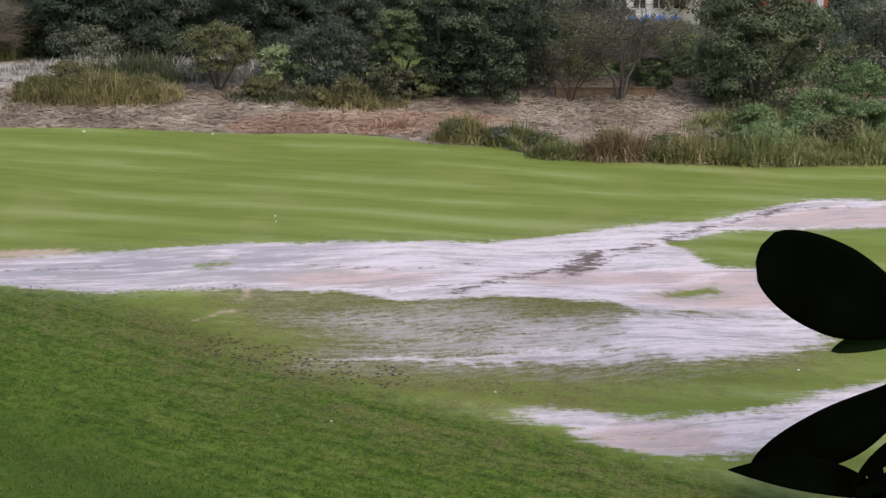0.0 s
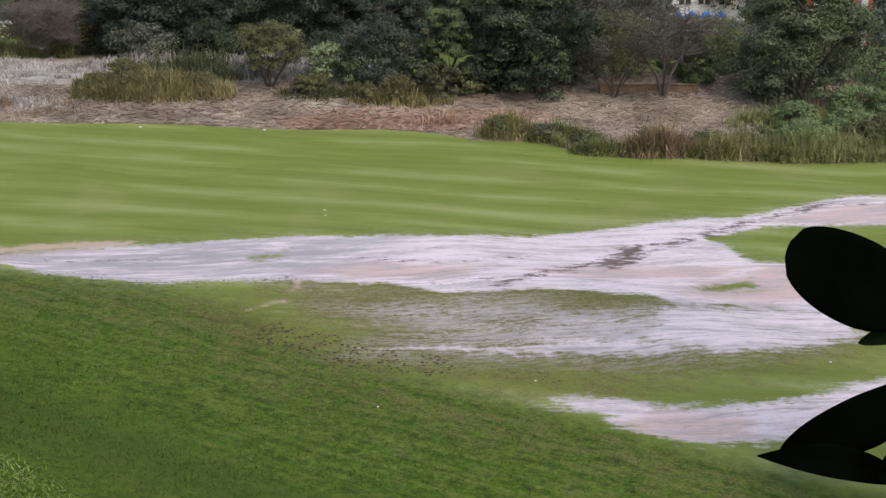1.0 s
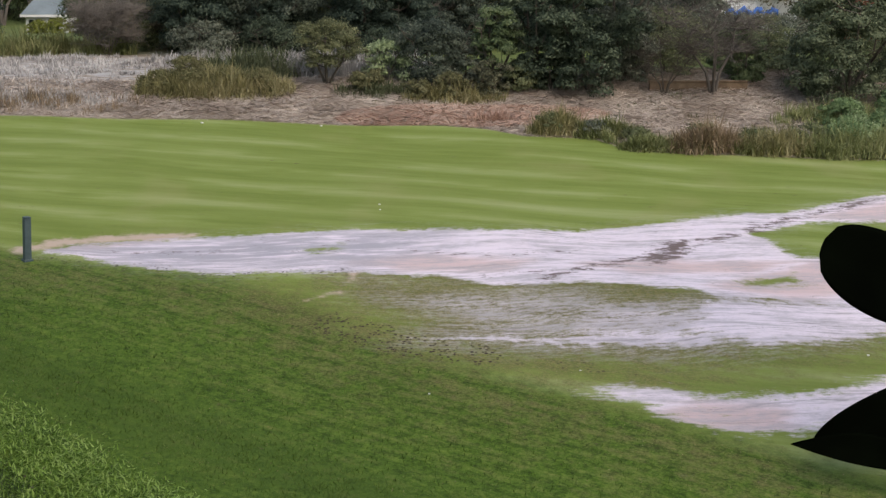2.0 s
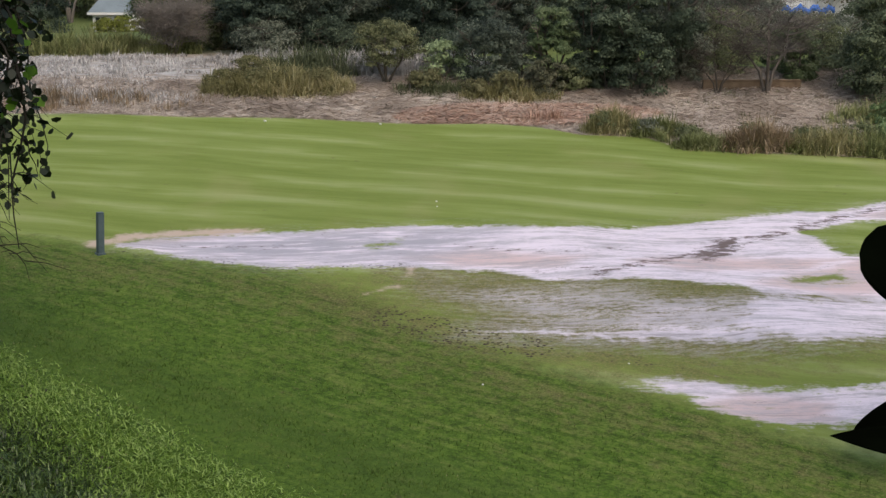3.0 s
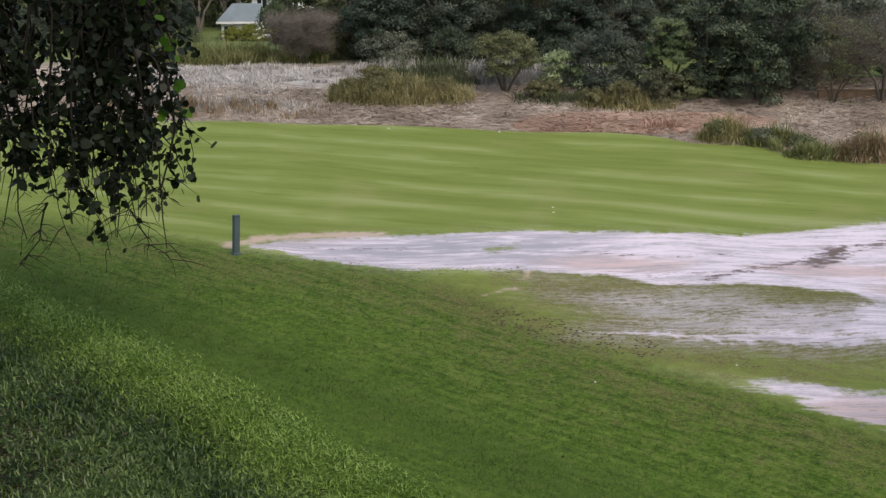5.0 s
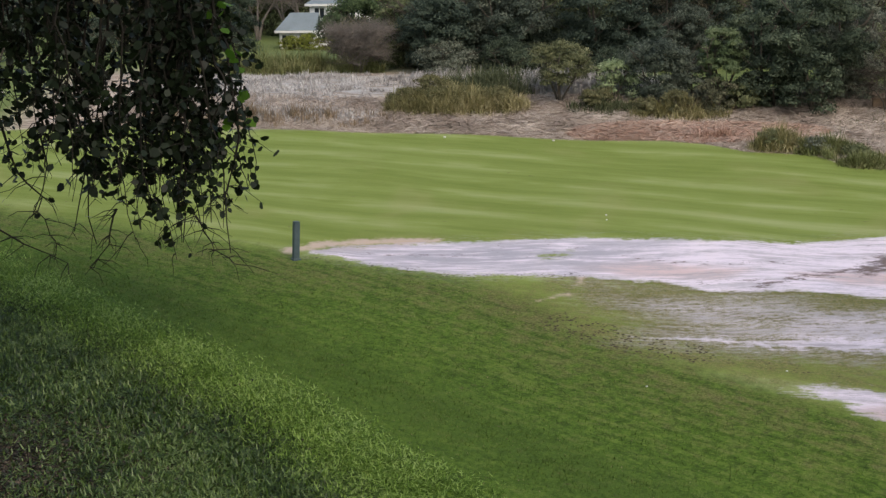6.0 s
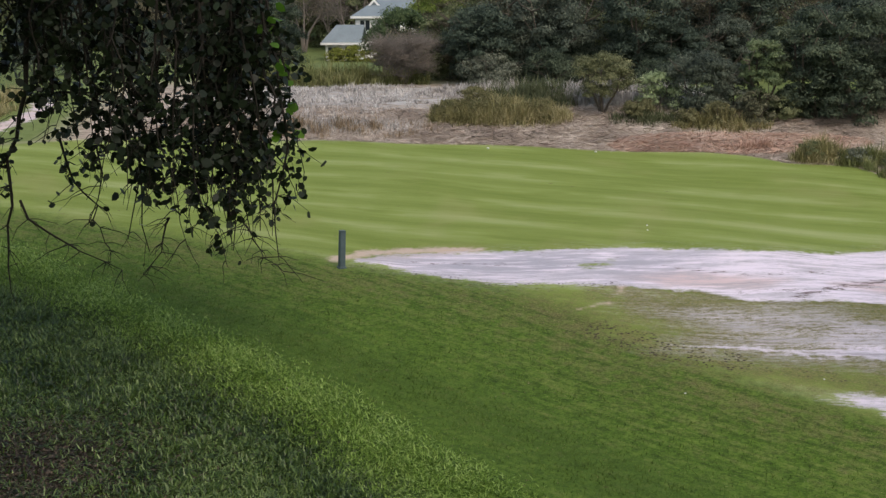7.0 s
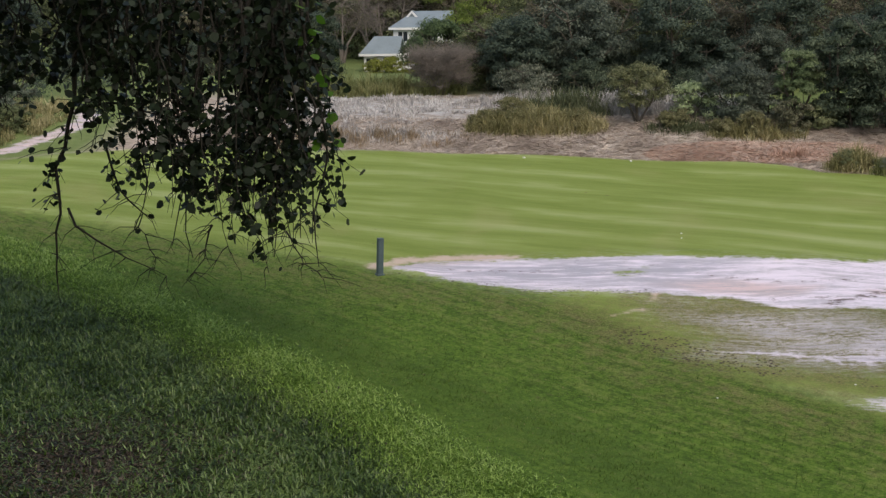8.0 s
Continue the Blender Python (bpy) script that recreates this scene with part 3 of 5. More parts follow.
def fallen_leaves():
    """Dark rotting leaves that lie on the bare ground under the tree."""
    rng = np.random.default_rng(8)
    n = 16000
    x, y = -11.4 + rng.normal(0, 2.2, n), 22.0 + rng.normal(0, 1.8, n)
    a, s = rng.uniform(0, 2 * np.pi, n), rng.uniform(0.02, 0.055, n)
    u = np.stack([np.cos(a), np.sin(a), rng.normal(0, 0.35, n)], -1) * s[:, None]
    v = np.stack([-np.sin(a), np.cos(a), rng.normal(0, 0.35, n)], -1) * (s * 0.6)[:, None]
    c = np.stack([x, y, ground_z(x, y) + rng.uniform(0.01, 0.07, n)], -1)
    tagged(quads_ob("fallen_leaves", np.stack([c - u, c - v, c + u, c + v], 1), rotten_leaf), "dark brown rotting leaves lying under the tree", "leaves", kind="stuff")


def cut_straw():
    rng = np.random.default_rng(5)

    def laid(k, xr, yr, keep):
        x, y = rng.uniform(*xr, k), rng.uniform(*yr, k)
        past = y - np.interp(x, EDGE_X, EDGE_Y)
        ok = (past > 0.03) & keep(x, y)
        x, y, past = x[ok], y[ok], past[ok]
        n = len(x)
        a = rng.normal(0, 0.8, n) + np.pi * rng.integers(0, 2, n)
        d = np.stack([np.cos(a), np.sin(a), rng.normal(0.05, 0.2, n)], -1) * rng.uniform(0.05, 0.21, n)[:, None]
        s = np.stack([-np.sin(a), np.cos(a), 0.4 + 0 * a], -1) * rng.uniform(0.004, 0.01, n)[:, None]
        c = np.stack([x, y, ground_z(x, y) + 0.01 + rng.uniform(0.0, 0.15, n) * np.clip(past / 1.2, 0.1, 1)], -1)
        return np.stack([c - d - s, c - d + s, c + d + s, c + d - s], 1)

    tagged(quads_ob("cut_straw", laid(260000, (-20, 24), (44, 56), lambda x, y: (y < 54.5) | (x > 8)), straw_mat), "flattened brown straw and cut reeds on bare soil", "straw", kind="stuff")
    def litter(x, y):
        return (np.sin(x * 1.7 + 2 * np.sin(y * 1.3)) * np.sin(y * 2.9 + x * 0.8) > 0.25) & (y < 54) & (y - np.interp(x, EDGE_X, EDGE_Y) > 0.8)

    tagged(quads_ob("dark_litter", laid(12000, (-8, 22), (45, 54), litter), bark), "dark rotten stalks scattered in the cut straw", "litter", kind="stuff")
    red = lambda x, y: (np.hypot((x - 5.5) / 5.0, (y - 49.8) / 1.3) < 1)
    tagged(quads_ob("reddish_straw", laid(70000, (0, 12), (47, 52), red), straw_red), "reddish flattened straw along the mown edge", "straw", kind="stuff")


def edge_fringe():
    """Uncut grass that hangs over the mown edge under the clumps."""
    rng = np.random.default_rng(6)
    x = rng.uniform(9.6, 26, 30000)
    y = np.interp(x, EDGE_X, EDGE_Y) + 0.04 + np.abs(rng.normal(0, 0.5, len(x)))
    ok = np.sin(x * 2.3) + np.sin(x * 5.9 + 1) + rng.normal(0, 0.6, len(x)) > -0.2
    x, y = x[ok], y[ok]
    base = np.stack([x, y, ground_z(x, y) - 0.03], -1)
    verts, faces = arching(rng, base, 0.5 * rng.uniform(0.3, 1.1, len(x)), 0.026 * rng.uniform(0.6, 1.4, len(x)), 0.6)
    tagged(faces_ob("edge_grass", verts, faces, reed_bright), "uncut olive grass hanging over the mown edge", "grass", kind="stuff")


def arching(rng, base, length, width, lean):
    """Grass leaves of two joined faces each that rise and then droop: corners and faces."""
    k = len(base)
    a = rng.uniform(0, 2 * np.pi, k)
    out = np.stack([np.cos(a), np.sin(a), 0 * a], -1)
    side = np.stack([-np.sin(a), np.cos(a), 0 * a], -1) * (width / 2)[:, None]
    le = np.abs(rng.normal(0, lean, k))
    up = np.array([0, 0, 1.0])
    mid = base + out * (0.6 * length * np.sin(le))[:, None] + up * (0.6 * length * np.cos(le))[:, None]
    l2 = le * 1.7 + rng.uniform(0.1, 0.9, k)
    tip = mid + out * (0.5 * length * np.sin(l2))[:, None] + up * (0.5 * length * np.cos(l2))[:, None]
    verts = np.stack([base - side, base + side, mid + side * 0.8, mid - side * 0.8, tip + side * 0.15, tip - side * 0.15], 1).reshape(-1, 3)
    q = np.arange(k)[:, None] * 6
    faces = np.concatenate([q + [0, 1, 2, 3], q + [3, 2, 4, 5]], 0)
    return verts, faces


def faces_ob(name, verts, faces, mat):
    me = bpy.data.meshes.new(name)
    me.vertices.add(len(verts))
    me.vertices.foreach_set("co", verts.astype(np.float32).ravel())
    me.loops.add(faces.size)
    me.loops.foreach_set("vertex_index", faces.astype(np.int32).ravel())
    me.polygons.add(len(faces))
    me.polygons.foreach_set("loop_start", np.arange(0, faces.size, 4, dtype=np.int32))
    me.update(calc_edges=True)
    me.materials.append(mat)
    return new(name, me)


def reed_clump(name, x, y, rx, ry, h, count, mat, label, seed, lean=0.35, width=0.035):
    """A stand of arching leaves that grow in tufts over an uneven oval, tallest in its middle."""
    rng = np.random.default_rng(seed)
    tufts = max(8, count // 45)
    r, a = np.sqrt(rng.uniform(0, 1, tufts)), rng.uniform(0, 2 * np.pi, tufts)
    cx, cy = r * np.cos(a) * rx, r * np.sin(a) * ry
    height = np.clip(1.2 - 0.55 * r, 0.3, 1.1) * rng.uniform(0.45, 1.1, tufts) * h
    pick = rng.integers(0, tufts, count)
    wx, wy = x + cx[pick] + rng.normal(0, 0.13, count), y + cy[pick] + rng.normal(0, 0.13, count)
    base = np.stack([wx, wy, ground_z(wx, wy) - 0.03], -1)
    verts, faces = arching(rng, base, height[pick] * rng.uniform(0.5, 1.15, count), width * rng.uniform(0.6, 1.4, count), lean)
    at = np.array([x, y, gz(x, y)])
    ob = faces_ob(name, verts - at, faces, mat)
    ob.location = at
    return tagged(ob, label, "reeds")


bank_grass()
fallen_leaves()
cut_straw()
edge_fringe()


# ---------------------------------------------------------------- trees and shrubs
def limbs(rng, h, w, forks, low, r0, reach=0.42):
    """Lines of a trunk that forks low, and of the limbs that leave it: lists of points and radii."""
    lines, ends = [], []
    for f in range(forks):
        a = 2 * math.pi * f / forks + rng.uniform(-0.5, 0.5)
        top = Vector((math.cos(a) * w * reach * rng.uniform(0.4, 1), math.sin(a) * w * reach * rng.uniform(0.4, 1), h * rng.uniform(0.7, 0.92)))
        bend = Vector((math.cos(a), math.sin(a), 0)) * w * 0.06
        pts = [Vector((math.cos(a) * r0 * 0.5, math.sin(a) * r0 * 0.5, -0.15)), Vector((0, 0, h * low)) + bend * 0.5, top * 0.6 + bend, top]
        pts[1].x, pts[1].y = pts[1].x + top.x * 0.15, pts[1].y + top.y * 0.15
        lines.append((pts, [r0, r0 * 0.72, r0 * 0.4, r0 * 0.12]))
        for s in range(5):
            u = rng.uniform(0.3, 1.0)
            p = pts[1].lerp(pts[2], u) if s % 2 else pts[2].lerp(pts[3], u)
            b = a + rng.uniform(-1.6, 1.6)
            q = p + Vector((math.cos(b) * w * 0.2, math.sin(b) * w * 0.2, h * rng.uniform(0.05, 0.2)))
            lines.append(([p, p.lerp(q, 0.55) + Vector((0, 0, -0.03 * h)), q], [r0 * 0.35, r0 * 0.22, r0 * 0.07]))
            ends.append(q)
        ends.append(top)
    return lines, ends


def crown_points(rng, w, h, z0, count, leaf, clumps, flat=0.85, bulge=0.5):
    """Leaf quads in many uneven clumps that fill an egg-shaped crown, densest on the clumps' outsides."""
    a, u = rng.uniform(0, 2 * np.pi, clumps), rng.uniform(0, 1, clumps)
    wide = np.where(u > bulge, np.sqrt(np.clip(1 - ((u - bulge) / (1 - bulge)) ** 2, 0.02, 1)), 1 - 0.22 * ((bulge - u) / bulge) ** 2)
    r = np.sqrt(rng.uniform(0.3, 1.0, clumps)) * (1 + rng.normal(0, 0.12, clumps)) * wide * w * 0.41
    centre = np.stack([r * np.cos(a), r * np.sin(a), z0 + (h - z0) * (-0.01 + 0.91 * u)], -1)
    size = rng.uniform(0.4, 1.1, clumps) * w * 0.16 * (60 / clumps) ** 0.2
    pick = rng.integers(0, clumps, count)
    d = rng.normal(0, 1, (count, 3))
    d /= np.linalg.norm(d, axis=1)[:, None]
    d[:, 2] = np.where(d[:, 2] < -0.2, -d[:, 2] * 0.6, d[:, 2])
    p = centre[pick] + d * (size[pick] * rng.uniform(0.55, 1.12, count))[:, None] * np.array([1, 1, flat])
    n = d + rng.normal(0, 0.33, (count, 3)) + np.array([0, 0, 0.1])
    n /= np.linalg.norm(n, axis=1)[:, None]
    u = np.cross(n, rng.normal(0, 1, (count, 3)))
    u /= np.linalg.norm(u, axis=1)[:, None] + 1e-9
    v = np.cross(n, u)
    s = (leaf * rng.uniform(0.55, 1.25, count))[:, None]
    return np.stack([p - u * s, p - v * s * 0.42 + n * s * 0.1, p + u * s, p + v * s * 0.42 + n * s * 0.1], 1)


def tree(x, y, h, w, leaf_mat, label, seed, z0=0.15, count=7000, leaf=0.14, clumps=46, wood=None, forks=3, low=0.2, r0=None, name="tree", category="tree", turn=0.0, group="", z=None, bulge=0.5):
    rng = np.random.default_rng(seed)
    count, leaf, clumps = int(count * 2.6), leaf * 0.6, int(clumps * (2.4 if h < 3 else 1.5))
    ob = thing(name, x, y, gz(x, y) if z is None else z, label, category, group, turn)
    verts, faces = [], []
    lines, _ = limbs(rng, h, w, forks, low, r0 or 0.02 * h + 0.02)
    for pts, radii in lines:
        tube(verts, faces, pts, radii)
    mesh_ob("trunk", verts, faces, wood or bark, ob, smooth_shade=True)
    quads_ob("crown", crown_points(rng, w, h, h * z0, count, leaf, clumps, bulge=bulge), leaf_mat, ob)
    return ob


def bare_tree(x, y, h, w, label, seed, wood, forks=3, twigs=520, r0=0.09, low=0.3, name="bare_tree", leaf_mat=None):
    """A leafless tree: limbs that divide again and again into thin twigs."""
    rng = np.random.default_rng(seed)
    ob = thing(name, x, y, gz(x, y), label, "tree")
    verts, faces = [], []
    lines, ends = limbs(rng, h * 0.8, w, forks, low, r0)
    for pts, radii in lines:
        tube(verts, faces, pts, radii)
    mesh_ob("trunk", verts, faces, wood, ob, smooth_shade=True)
    verts, faces = [], []
    for _ in range(twigs):
        p = ends[rng.integers(len(ends))].copy()
        if rng.uniform() < 0.6:
            pts = lines[rng.integers(len(lines))][0]
            p = pts[-2].lerp(pts[-1], rng.uniform(0, 1))
        a, up = rng.uniform(0, 2 * math.pi), rng.uniform(-0.15, 0.9)
        d = Vector((math.cos(a), math.sin(a), up)).normalized() * rng.uniform(0.12, 0.3) * w
        m = p + d * 0.5 + Vector(rng.normal(0, 0.03 * w, 3))
        tube(verts, faces, [p, m, p + d], [0.012, 0.008, 0.004], 3)
        for _ in range(2):
            e = m + (d * 0.5 + Vector(rng.normal(0, 0.07 * w, 3)))
            tube(verts, faces, [m, e], [0.006, 0.003], 3)
    mesh_ob("twig_spray", verts, faces, wood, ob)
    if leaf_mat:
        quads_ob("last_leaves", crown_points(rng, w, h, h * 0.35, 700, 0.05, 40), leaf_mat, ob, "a few dry leaves")
    return ob


# the trees along the far side of the straw
tree(0.2, 53.7, 2.6, 2.9, small_tree_leaf, "small olive-green tree with a forked trunk among reeds", 11, 0.30, 5200, 0.085, 30, forks=4, low=0.12, bulge=0.55)
tree(4.3, 53.9, 2.6, 3.6, wood_grey, "rounded dark grey-green bush beside the reeds", 12, 0.02, 8000, 0.1, 46, name="bush", category="bush")
tree(6.7, 53.1, 3.3, 2.1, fresh_leaf, "light-green small tree between darker trees", 13, 0.35, 3800, 0.11, 26)
tree(8.4, 53.5, 4.6, 3.6, dark_leaf, "dense dark-green tree behind the straw", 14, 0.03, 9000, 0.12, 52)
tree(10.4, 53.0, 4.9, 4.4, dark_leaf, "broad dark-green tree reaching down to the ground", 15, 0.02, 11000, 0.12, 60)
tree(12.2, 55.2, 5.0, 3.6, grey_leaf, "tall grey-green tree beside a bare one", 16, 0.1, 8000, 0.12, 46)
bare_tree(15.1, 52.4, 4.6, 4.6, "leafless tree with a forked grey-brown trunk", 17, grey_bark, 4, 480, 0.075, 0.24)
bare_tree(13.2, 52.5, 2.8, 2.2, "small leafless shrub beside the ochre wall", 18, bark, 4, 220, 0.045, 0.2, name="bare_shrub")
tree(16.9, 54.2, 2.0, 1.8, fresh_leaf, "low palm-like green bush beside the wall", 19, 0.0, 2200, 0.13, 20, name="bush", category="bush")
tree(20.2, 51.8, 4.8, 6.0, broad_leaf, "broad dark-green tree over tall grass", 20, 0.02, 18000, 0.12, 70)
tree(26.0, 54.0, 5.2, 4.6, grey_leaf, "dark tree at the end of the reeds", 21, 0.05, 9000, 0.12, 50)
tree(6.4, 52.3, 1.55, 1.7, bush_leaf, "low olive-green bush at the foot of the trees", 22, 0.0, 2400, 0.085, 22, name="bush", category="bush")
tree(4.9, 52.2, 1.1, 1.5, yellow_leaf, "low yellowish bush at the foot of the trees", 23, 0.0, 1800, 0.085, 18, name="bush", category="bush")
tree(1.7, 53.0, 0.9, 1.6, yellow_leaf, "low bush beside the small tree", 24, 0.0, 1600, 0.085, 16, name="bush", category="bush")
tree(3.6, 52.2, 0.75, 1.2, yellow_leaf, "low straw-green bush under the grey-green one", 28, 0.0, 1300, 0.085, 14, name="bush", category="bush")
tree(2.5, 54.3, 1.6, 2.4, fern_leaf, "bright green fern-like bush", 25, 0.0, 1500, 0.12, 16, name="bush", category="bush")
bare_tree(-9.2, 60.6, 2.6, 3.2, "twiggy purplish-brown bare shrub at the edge of the marsh", 26, pale_bark, 7, 1500, 0.035, 0.04, name="bare_shrub", leaf_mat=brown_leaf)
tree(-9.9, 66.5, 3.4, 4.4, garden_leaf, "dark-green tree in front of the house", 27, 0.05, 9000, 0.14, 44)

# the wood behind
wood_sorts = [
    tree(-5.6, 61.0, 3.7, 4.4, wood_dark, "dense dark-green woodland tree behind the marsh", 31, 0.02, 8000, 0.13, 52, group="wood behind the marsh"),
    tree(-2.0, 62.0, 4.6, 5.0, wood_grey, "dense grey-green woodland tree behind the marsh", 32, 0.02, 8000, 0.13, 52, group="wood behind the marsh"),
    tree(2.0, 61.5, 5.2, 5.0, wood_dark, "tall dark woodland tree behind the marsh", 33, 0.02, 8000, 0.13, 52, group="wood behind the marsh"),
    tree(-3.6, 64.5, 5.6, 5.2, wood_brown, "tall brownish woodland tree behind the marsh", 34, 0.02, 8000, 0.13, 52, group="wood behind the marsh"),
    tree(-7.2, 63.5, 3.4, 4.0, wood_olive, "leafy olive-green woodland tree behind the marsh", 35, 0.02, 7000, 0.13, 46, group="wood behind the marsh"),
    tree(1.0, 66.0, 5.4, 5.4, wood_olive, "broad olive-green woodland tree behind the marsh", 36, 0.02, 8000, 0.12, 40, group="wood behind the marsh"),
    tree(5.6, 64.5, 5.0, 4.6, wood_brown, "feathery brownish woodland tree behind the marsh", 37, 0.05, 6500, 0.11, 70, group="wood behind the marsh"),
]
rng_wood = random.Random(7)
for row, (y0, x0, x1, step, tall) in enumerate([(61.6, -4.6, 6.5, 2.4, 0.66), (64.0, -6.5, 18, 3.3, 0.95), (67.0, -7.0, 15, 3.8, 1.05), (72.5, -6, 17, 4.2, 1.2), (79, -6, 24, 4.6, 1.45)]):
    x = x0
    while x < x1:
        s = tall * rng_wood.uniform(0.85, 1.2)
        px, py = x + rng_wood.uniform(-0.6, 0.6), y0 + rng_wood.uniform(-1.2, 1.2)
        if px < -4.4:
            s *= 0.72
        if py > 62.5 and abs(px - 0.047 * py) < 1.5:
            s *= 0.45
        copy_thing(wood_sorts[rng_wood.choice((0, 0, 1, 1, 2, 2, 3, 4) if row < 2 else (0, 1, 2, 3, 4, 5, 5, 6, 6))], pose(px, py, gz(px, py) - 0.1, 0, 0, rng_wood.uniform(0, 360)) @ Matrix.Scale(s, 4))
        x += step * rng_wood.uniform(0.8, 1.2)
for x0, x1, y0, s0 in [(-62, -26.5, 101, 1.35), (-66, -8, 121, 1.9), (-30, 40, 118, 2.2), (-80, 70, 140, 2.7), (19, 60, 82, 1.3), (-60, -33, 76, 1.0)]:
    x = x0
    while x < x1:
        s = s0 * rng_wood.uniform(0.8, 1.2)
        py = y0 + rng_wood.uniform(-4, 4)
        copy_thing(wood_sorts[rng_wood.choice((0, 2, 0, 4) if x < -34 else (3, 4, 5, 6) if x < -10 else (0, 1, 2, 3, 4, 5, 6))], pose(x, py, gz(x, py) - 0.2, 0, 0, rng_wood.uniform(0, 360)) @ Matrix.Scale(s, 4))
        x += 3.6 * s0 * rng_wood.uniform(0.75, 1.15)

for x, y, h, w, k in [(-11.2, 90, 8.0, 6.5, 121), (-7.6, 93, 8.5, 6.0, 122)]:
    tree(x, y, h, w, lime_leaf, "pale yellow-green tree rising behind the wood", k, 0.1, 6000, 0.14, 50, group="pale trees behind the wood")
for x, y, h, w, k in [(-25.4, 100, 5.6, 6.0, 129), (-28.6, 97, 4.8, 5.5, 130)]:
    tree(x, y, h, w, wood_dark, "dark round tree beside the house", k, 0.02, 8000, 0.15, 50, group="trees beside the house")
for x, y, k in [(-25.6, 112, 124), (-23.4, 113, 125), (-21.6, 111.5, 126)]:
    bare_tree(x, y, 8.0, 5.5, "tall pale-stemmed thin tree behind the house", k, pale_bark, 3, 260, 0.16, 0.25, leaf_mat=brown_leaf)
tree(18.0, 66.0, 2.9, 4.0, grey_leaf, "grey-green tree behind the leafless one", 127, 0.02, 8000, 0.12, 50)
tree(15.8, 63.5, 1.9, 3.6, bush_leaf, "olive tree behind the leafless one", 128, 0.02, 6000, 0.12, 40)

# undergrowth along the feet of the trees
for x, y, h, w, mat, s in [(7.6, 53.1, 1.2, 2.0, olive_leaf, 81), (8.9, 53.2, 1.6, 2.0, dark_leaf, 82), (12.0, 54.6, 1.4, 2.6, grey_leaf, 83), (14.0, 55.6, 1.5, 3.2, olive_leaf, 84), (17.0, 55.8, 1.9, 3.0, fresh_leaf, 85), (5.6, 53.9, 1.7, 2.2, grey_leaf, 86), (2.6, 57.6, 1.5, 2.4, dark_leaf, 87),
                           (18.6, 56.5, 2.2, 3.4, olive_leaf, 88), (22.6, 55.5, 2.6, 3.6, olive_leaf, 89), (24.2, 58.5, 2.5, 3.6, olive_leaf, 90), (28.2, 57, 3.0, 4.0, grey_leaf, 91), (14.8, 60, 2.2, 4.4, olive_leaf, 92), (19.5, 61, 1.9, 4.4, grey_leaf, 93), (-2.2, 59.6, 1.6, 3.0, dark_leaf, 94), (-5.0, 59.4, 1.5, 3.0, grey_leaf, 95), (-27.6, 52.6, 1.2, 2.2, wood_olive, 97), (-28.8, 55.5, 1.5, 2.6, wood_grey, 98), (-30.5, 60, 2.6, 4.0, wood_dark, 99), (-33.5, 62, 3.4, 4.4, wood_olive, 100), (-29.5, 67, 3.2, 4.6, wood_grey, 101), (-25.5, 70, 2.6, 4.2, wood_dark, 102), (-22.0, 73, 2.4, 4.0, wood_grey, 103), (26.2, 63, 2.2, 4.2, grey_leaf, 96), (28.6, 64.5, 1.4, 3.6, olive_leaf, 106), (19.4, 67.5, 1.3, 4.0, olive_leaf, 104), (22.6, 67, 1.4, 4.0, grey_leaf, 105)]:
    tree(x, y, h, w, mat, "low leafy bush in the undergrowth below the trees", s, 0.0, 2600, 0.1, 24, name="bush", category="bush", group="undergrowth")

for x, y, h, w, mat, s in [(-6.2, 53.2, 0.8, 1.8, reed_bush, 111), (-5.0, 53.3, 0.85, 2.0, reed_bush, 112), (-3.7, 53.4, 0.85, 2.2, reed_bush, 113), (-2.4, 53.4, 0.75, 1.8, reed_bush, 114), (-5.2, 54.2, 1.1, 2.0, reed_bush, 115)]:
    tree(x, y, h, w, mat, "low tangled olive-green bush grown through with reeds", s, 0.0, 2600, 0.075, 26, name="bush", category="bush", group="bushes in the reeds")

# reeds and tall grasses
reed_clump("grass_clump", 4.9, 51.9, 1.9, 0.5, 0.8, 3200, reed_mat, "straw-coloured grass grown round low bushes", 60, 0.6)
reed_clump("grass_clump", 1.9, 52.6, 1.4, 0.5, 0.7, 2200, reed_dull, "dull green grass round low bushes", 61, 0.6)
reed_clump("reed_bed", -4.1, 52.9, 2.9, 0.9, 1.1, 11000, reed_mat, "tall olive and straw-coloured reeds in a broad stand", 41, 0.6)
reed_clump("reed_bed", -2.6, 55.8, 2.6, 1.5, 1.15, 5000, reed_dull, "dull green reeds behind the straw-coloured ones", 42, 0.5)
reed_clump("reed_bed", 1.2, 56.0, 3.2, 1.5, 1.0, 6500, reed_pale, "pale grey reeds behind the small tree", 43)
reed_clump("grass_clump", 8.2, 47.7, 0.9, 0.4, 1.05, 3000, reed_mat, "clump of tall grass on the mown edge", 44, 0.5)
reed_clump("grass_clump", 9.9, 47.2, 1.1, 0.4, 0.75, 2600, reed_green, "low clump of green grass on the mown edge", 45, 0.6)
reed_clump("grass_clump", 11.0, 45.6, 0.9, 0.35, 0.6, 2200, reed_green, "low clump of green grass on the mown edge", 46, 0.6)
reed_clump("grass_clump", 12.9, 45.25, 1.1, 0.4, 1.15, 4200, reed_dry, "brown dry tall grass at the fairway's edge", 47, 0.4)
reed_clump("grass_clump", 15.3, 45.15, 1.6, 0.5, 0.95, 4200, reed_mat, "straw-coloured tall grass at the fairway's edge", 48, 0.45)
reed_clump("grass_clump", 18.0, 45.3, 2.2, 1.0, 1.0, 6500, reed_bright, "tall yellow-green grass at the fairway's edge", 49, 0.6)
